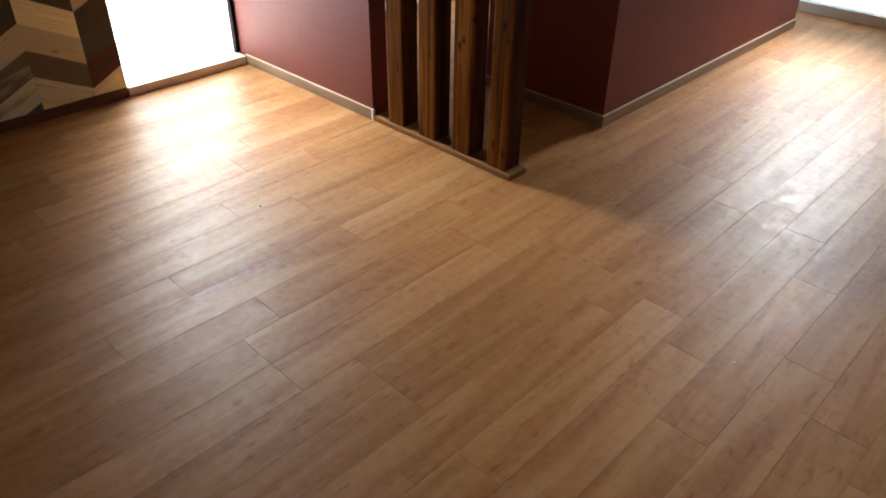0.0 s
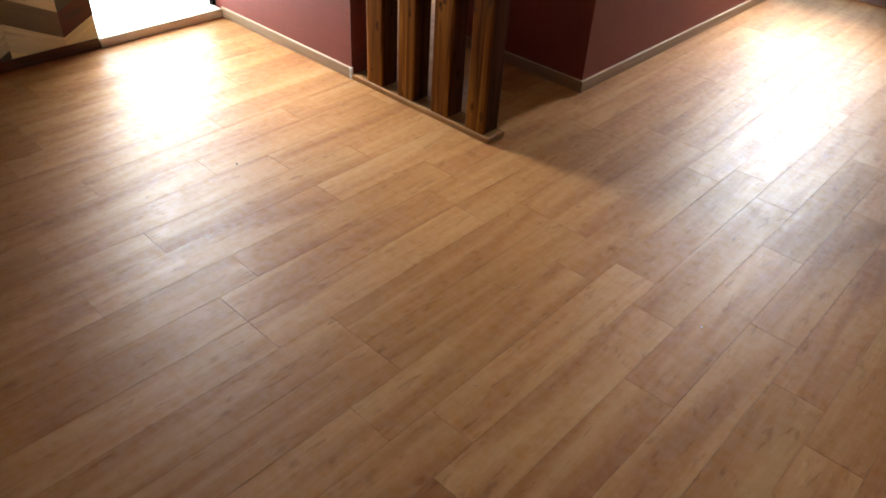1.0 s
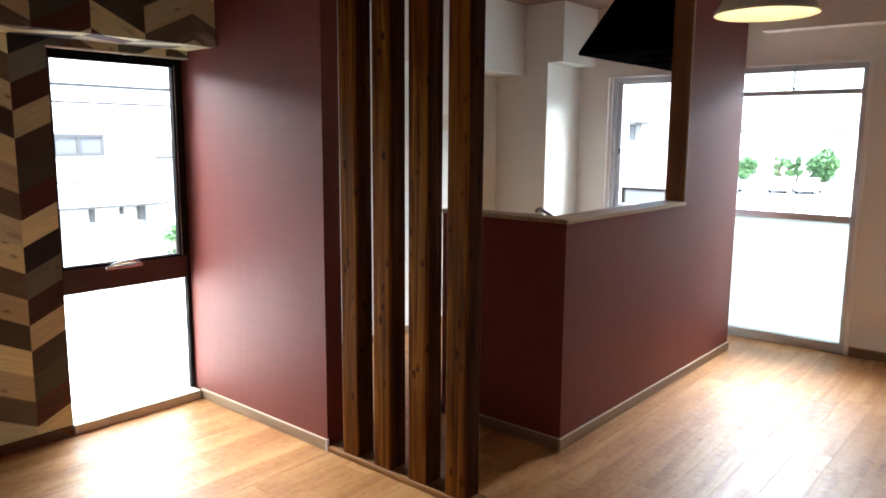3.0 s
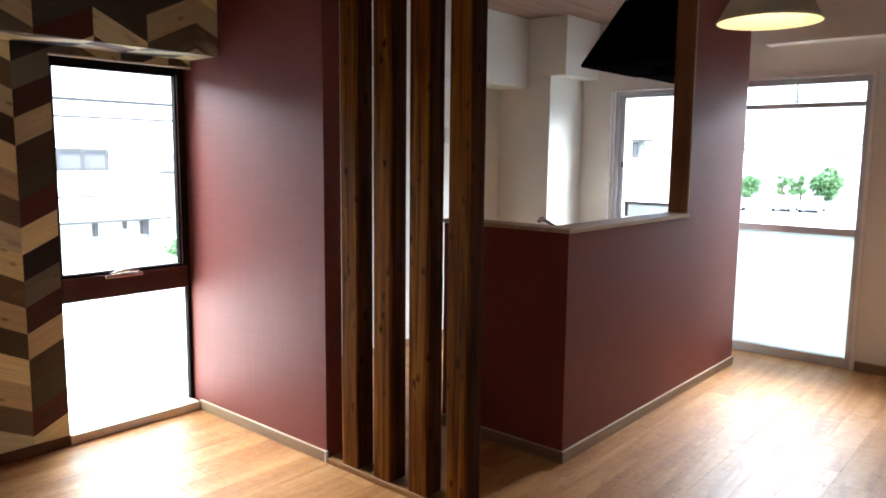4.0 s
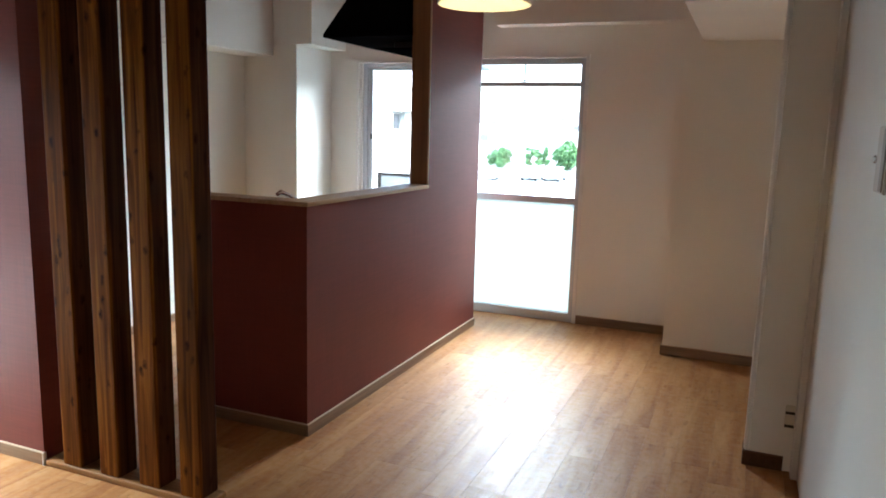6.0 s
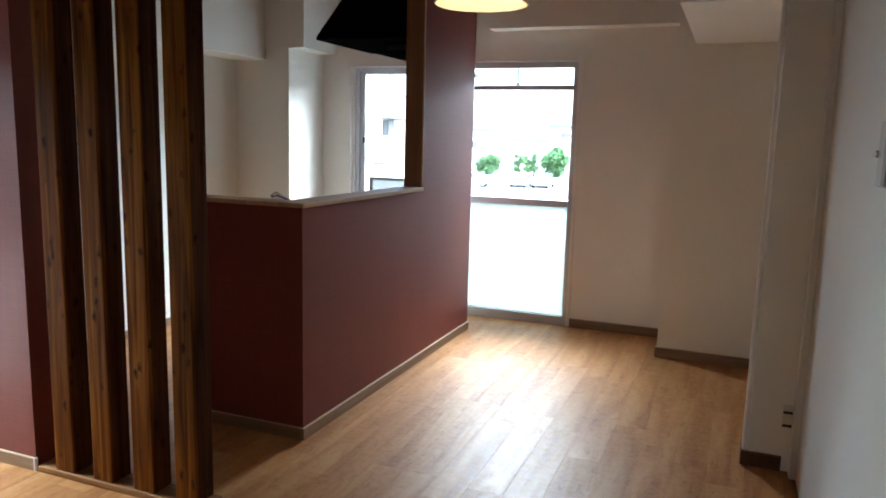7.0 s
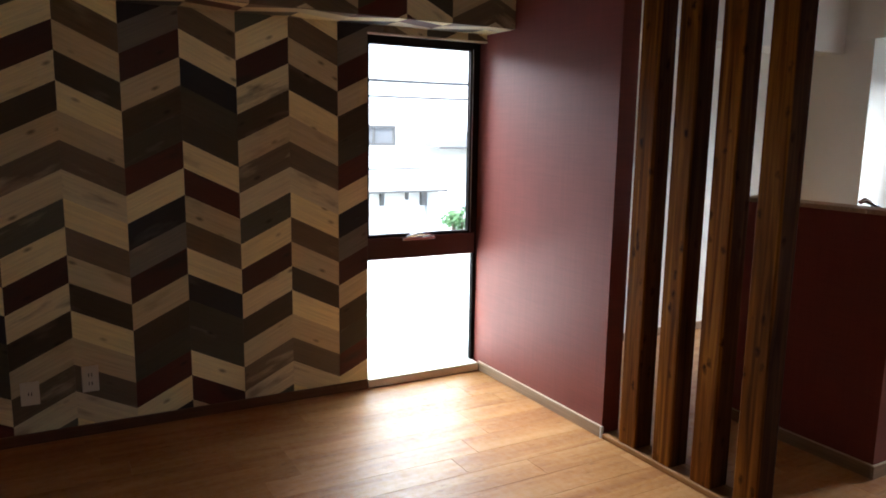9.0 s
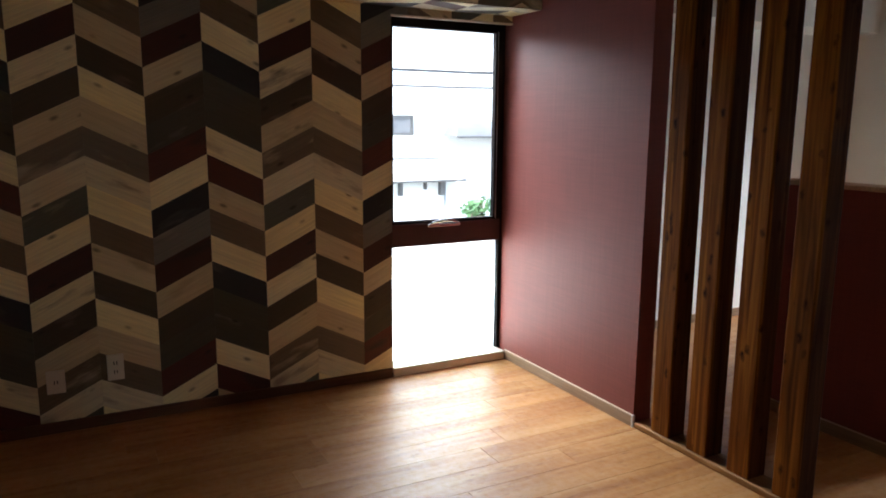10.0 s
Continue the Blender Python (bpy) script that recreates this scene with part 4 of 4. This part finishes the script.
part("downpipe", tube(bmesh.new(), [(5.87, -1.36, 0.0), (5.87, -1.36, 3.40)], 0.025, 8), POLE, west)
house((-25.0, 10.2, GZ), 9.0, 7.0, 6.0, 1.4, "white house further down the lane", [(1.2, 3.2, 1.2, 0.9), (4.5, 3.2, 1.2, 0.9)], turn=90)
tree("shrub", (-12.5, 7.25, GZ), 3.70, 0.40, "thin garden tree by the lane", 700, 21, 0.016)
tree("shrub", (-12.3, 7.55, GZ), 4.05, 0.45, "thin garden tree by the lane", 700, 23, 0.014)
for k, (z, sag) in enumerate(((2.46, 0.10), (2.56, 0.16), (2.17, 0.10), (2.21, 0.13), (2.50, 0.06))):
    pts = [(-14.0 - 0.2 * k, -14 + 44 * u, z + 0.0 - sag * 4 * u * (1 - u) + 0.6 * abs(u - 0.45)) for u in (0, 0.15, 0.3, 0.4, 0.5, 0.6, 0.7, 0.85, 1.0)]
    tagged(part("overhead_cable", tube(bmesh.new(), pts, (0.020, 0.012, 0.022, 0.014, 0.012)[k], 6), CABLE), "black overhead cable strung along the lane", "cable", "overhead cables")
for y in (-14.0, 30.0):
    p = thing("utility_pole", (-14.3, y, GZ), "grey concrete utility pole by the lane", "pole")
    part("mast", tube(bmesh.new(), [(0, 0, 0), (0, 0, 7.6)], [0.16, 0.11], 12), POLE, p)
    part("cross_arm", boxes((-0.5, 0.7, -0.05, 0.05, 6.5, 6.62)), POLE, p)
aerial = thing("roof_aerial", (-17.5, 9.3, GZ + 8.6), "thin metal roof aerial on the house", "aerial")
part("mast", tube(bmesh.new(), [(0, 0, 0), (0, 0, 0.9)], 0.02, 6), POLE, aerial)
for k in range(5):
    part("rod", tube(bmesh.new(), [(0.0, -0.3 + 0.15 * k, 0.72 + 0.0 * k), (0.35, -0.3 + 0.15 * k, 0.80)], 0.012, 5), POLE, aerial)
part("boom", tube(bmesh.new(), [(0.17, -0.4, 0.76), (0.17, 0.4, 0.76)], 0.014, 5), POLE, aerial)

# north: houses beyond the balcony
apartment = house((-25.3, 30.0, GZ), 11.6, 8.0, 8.2, 1.8, "white apartment house seen from the kitchen", [(10.58, 4.83, 0.52, 0.68), (7.2, 4.83, 0.55, 0.70), (2.0, 4.7, 1.2, 1.0), (4.6, 4.7, 1.2, 1.0)])
part("pier", boxes((9.85, 10.30, -0.50, 0.0, 0.0, 8.05)), STUCCO, apartment)
part("window_hood", boxes((10.55, 11.6, -0.40, 0.0, 5.55, 5.62)), FRAME_FAR, apartment)
part("balcony_wall", boxes((9.0, 11.6, -1.10, -0.51, 0.0, 4.62)), STUCCO, apartment)
part("wall_vent", boxes((10.7, 11.3, -1.13, -1.10, 3.58, 3.66)), FRAME_FAR, apartment)
house((-52.0, 110.0, GZ), 15.0, 9.0, 6.2, 1.8, "white house beyond the trees", [(10.0, 3.3, 1.4, 1.0), (12.6, 3.3, 1.4, 1.0)])
house((-30.0, 125.0, GZ), 14.0, 9.0, 7.2, 1.6, "white house beyond the trees", [(2.0, 5.3, 1.6, 0.8), (6.0, 5.6, 1.2, 0.6), (8.4, 5.3, 1.8, 0.8), (11.4, 5.3, 1.4, 0.8)])

# balcony
setting("balcony_floor", boxes((-4.2, 1.5, YW + 0.16, 7.05, -0.22, -0.06)), CONCRETE, "concrete balcony floor", "balcony")
setting("balcony_parapet", boxes((-4.2, 1.5, 6.93, 7.05, -0.06, 0.70)), CONCRETE, "low concrete balcony parapet", "parapet")
scr = thing("balcony_screen", (-2.90, 6.99, 0.70), "dark grey framed screen panel on the balcony parapet", "screen")
part("panel", boxes((-0.46, 0.46, -0.012, 0.012, 0.02, 0.275)), PANEL, scr)
part("frame", boxes((-0.50, -0.46, -0.02, 0.02, 0.0, 0.30), (0.46, 0.50, -0.02, 0.02, 0.0, 0.30), (-0.46, 0.46, -0.02, 0.02, 0.275, 0.30), (-0.46, 0.46, -0.02, 0.02, 0.0, 0.02)), BLACK_FRAME, scr)

# ---- chevron paper: boards on the window wall and its beam ----
BOARD = {k: weathered("board_" + k, a, b_, f) for k, (a, b_, f) in {
    "cream": ((0.80, 0.73, 0.44), (0.52, 0.46, 0.29), 0.00), "knotty": ((0.82, 0.74, 0.41), (0.46, 0.37, 0.20), -0.02),
    "tan": ((0.55, 0.47, 0.29), (0.38, 0.31, 0.19), 0.03), "greycream": ((0.66, 0.62, 0.42), (0.33, 0.29, 0.20), 0.05),
    "smudge": ((0.74, 0.68, 0.43), (0.17, 0.155, 0.12), 0.08), "brown": ((0.140, 0.105, 0.064), (0.225, 0.178, 0.118), 0.03),
    "browngrey": ((0.150, 0.120, 0.080), (0.40, 0.35, 0.25), 0.05), "dbrown": ((0.058, 0.043, 0.027), (0.130, 0.102, 0.074), 0.03),
    "darkred": ((0.050, 0.013, 0.010), (0.022, 0.012, 0.011), 0.05), "redbrown": ((0.085, 0.020, 0.013), (0.040, 0.017, 0.013), 0.05),
    "navy": ((0.012, 0.014, 0.022), (0.060, 0.060, 0.064), 0.00), "dgreen": ((0.060, 0.055, 0.037), (0.15, 0.14, 0.11), 0.00),
    "greengrey": ((0.088, 0.098, 0.076), (0.250, 0.247, 0.190), 0.03), "grey": ((0.156, 0.151, 0.130), (0.250, 0.238, 0.198), 0.03)}.items()}
COLUMN = {"A": "tan browngrey greycream greengrey cream darkred smudge dbrown".split(),
          "B": "tan browngrey greycream knotty brown tan dbrown knotty".split(),
          "C": "dgreen redbrown cream navy grey darkred tan dbrown".split(),
          "D": "dgreen cream redbrown tan brown cream navy dgreen".split()}
PITCH, COLW, PEAK, Y_RIGHT = 0.125, 0.2525, 1.466, 1.388


def clip(poly, axis, limit, keep_less):
    out = []
    for a, b in zip(poly, poly[1:] + poly[:1]):
        ina, inb = ((p[axis] <= limit) == keep_less for p in (a, b))
        if ina:
            out.append(a)
        if ina != inb:
            u = (limit - a[axis]) / (b[axis] - a[axis])
            out.append(tuple(p + (q - p) * u for p, q in zip(a, b)))
    return out


BOARD_MESH = {}


def chevrons(parent, y_lo, y_hi, z_lo, z_hi, place, skip=None, shift=0.0):
    """Boards of the chevron in a plane: place(y, z, out) gives the point in the room."""
    for col in range(-4, 9):
        y1 = Y_RIGHT - COLW * (col - 1)
        y0 = y1 - COLW
        if y0 >= y_hi or y1 <= y_lo:
            continue
        kind = "CBAD"[col % 4]
        rising = kind in "AC"
        for row in range(-14, 16):
            top = PEAK + shift - PITCH * row
            lo, hi = top - PITCH, top
            ends = ((y0, lo), (y1, hi)) if rising else ((y0, hi), (y1, lo))
            poly = [(ends[0][0], ends[0][1] - PITCH), (ends[1][0], ends[1][1] - PITCH), ends[1], ends[0]]
            for axis, lim, less in ((0, y_hi, True), (0, y_lo, False), (1, z_hi, True), (1, z_lo, False)):
                poly = clip(poly, axis, lim, less) if len(poly) > 2 else []
            if len(poly) < 3:
                continue
            if skip and all(skip[0] < p[0] < skip[1] and p[1] < skip[2] for p in poly):
                continue
            if skip and poly and max(p[0] for p in poly) > skip[0] + 0.002 and min(p[1] for p in poly) < skip[2] - 0.002:
                left = clip(poly, 0, skip[0], True)
                above = clip(clip(poly, 0, skip[0], False), 1, skip[2], False) if len(clip(poly, 0, skip[0], False)) > 2 else []
                polys = [p for p in (left, above) if len(p) > 2]
            else:
                polys = [poly]
            for pg in polys:
                cy, cz = sum(p[0] for p in pg) / len(pg), sum(p[1] for p in pg) / len(pg)
                if max(p[0] for p in pg) - min(p[0] for p in pg) < 0.006 or max(p[1] for p in pg) - min(p[1] for p in pg) < 0.006:
                    continue
                origin = Vector(place(cy, cz, 0))
                ey, ez = Vector(place(cy + 1, cz, 0)) - origin, Vector(place(cy, cz + 1, 0)) - origin
                en = Vector(place(cy, cz, 1)) - origin
                ang = math.atan2(PITCH, COLW) * (1 if rising else -1)
                u = ey * math.cos(ang) + ez * math.sin(ang)
                w = u.cross(en)
                local = [((p[0] - cy) * math.cos(ang) + (p[1] - cz) * math.sin(ang), ((p[0] - cy) * ey + (p[1] - cz) * ez).dot(w)) for p in pg]
                mat = BOARD[COLUMN[kind][row % 8]]
                key = (mat.name, tuple((round(a, 4), round(b, 4)) for a, b in local))
                if key not in BOARD_MESH:
                    bm = bmesh.new()
                    shrink = 0.9955
                    back = [bm.verts.new((a, 0.0, b)) for a, b in local]
                    front = [bm.verts.new((a * shrink, 0.0022, b * shrink)) for a, b in local]
                    bm.faces.new(front)
                    for k in range(len(local)):
                        bm.faces.new((back[k], back[(k + 1) % len(local)], front[(k + 1) % len(local)], front[k]))
                    bmesh.ops.recalc_face_normals(bm, faces=bm.faces)
                    me = bpy.data.meshes.new("board")
                    bm.to_mesh(me)
                    bm.free()
                    me.materials.append(mat)
                    BOARD_MESH[key] = me
                ob = new("board", BOARD_MESH[key])
                ob.parent = parent
                m3 = Matrix((u, en, w)).transposed()
                ob.matrix_world = Matrix.Translation(origin) @ m3.to_4x4()


chevrons(wall_west, YBACK, YR - 0.002, 0.0, 1.933, lambda y, z, o: (XA + o, y, z), skip=(1.550, 3.0, 1.897))
chevrons(beam_west, YBACK, YR - 0.002, 1.937, CEIL - 0.003, lambda y, z, o: (-3.325 + o, y, z), shift=-0.257)
chevrons(beam_west, YBACK, YR - 0.002, 1.660, 1.933, lambda y, z, o: (-3.325 - (1.935 - z), y, 1.935 - o), shift=-0.257)

# ---- floor boards ----
PLANK_MESH = {}


def plank(x0, x1, y0, y1):
    key = (round(x1 - x0, 4), round(y1 - y0, 4))
    if key not in PLANK_MESH:
        w_, l_ = key[0] / 2 - 0.0003, key[1] / 2 - 0.0003
        c = 0.0005
        bm = bmesh.new()
        low = [bm.verts.new((a * w_, b * l_, -0.004)) for a, b in ((-1, -1), (1, -1), (1, 1), (-1, 1))]
        mid = [bm.verts.new((a * w_, b * l_, -c)) for a, b in ((-1, -1), (1, -1), (1, 1), (-1, 1))]
        top = [bm.verts.new((a * (w_ - c), b * (l_ - c), 0.0)) for a, b in ((-1, -1), (1, -1), (1, 1), (-1, 1))]
        bm.faces.new(top)
        for ra, rb in ((low, mid), (mid, top)):
            for k in range(4):
                bm.faces.new((ra[k], ra[(k + 1) % 4], rb[(k + 1) % 4], rb[k]))
        bmesh.ops.recalc_face_normals(bm, faces=bm.faces)
        me = bpy.data.meshes.new("plank")
        bm.to_mesh(me)
        bm.free()
        me.materials.append(FLOOR)
        PLANK_MESH[key] = me
    ob = new("plank", PLANK_MESH[key])
    ob.location = ((x0 + x1) / 2, (y0 + y1) / 2, 0)
    ob.parent = floor


PW, PL = 0.152, 0.912
rnd = random.Random(7)
for i in range(-11, 20):
    x0 = -2.02 + PW * i
    if x0 > XE or x0 + PW < XOUT:
        continue
    y = 0.91 - PL * 3 + rnd.choice((0.0, 0.145, 0.39, 0.19, 0.62, 0.30, 0.76)) * (1 if i else 0)
    while y < YW:
        a, b = max(y, YBACK - 0.1), min(y + PL, YW + 0.01)
        if b - a > 0.02:
            plank(max(x0, XOUT - 0.1), min(x0 + PW, XE), a, b)
        y += PL
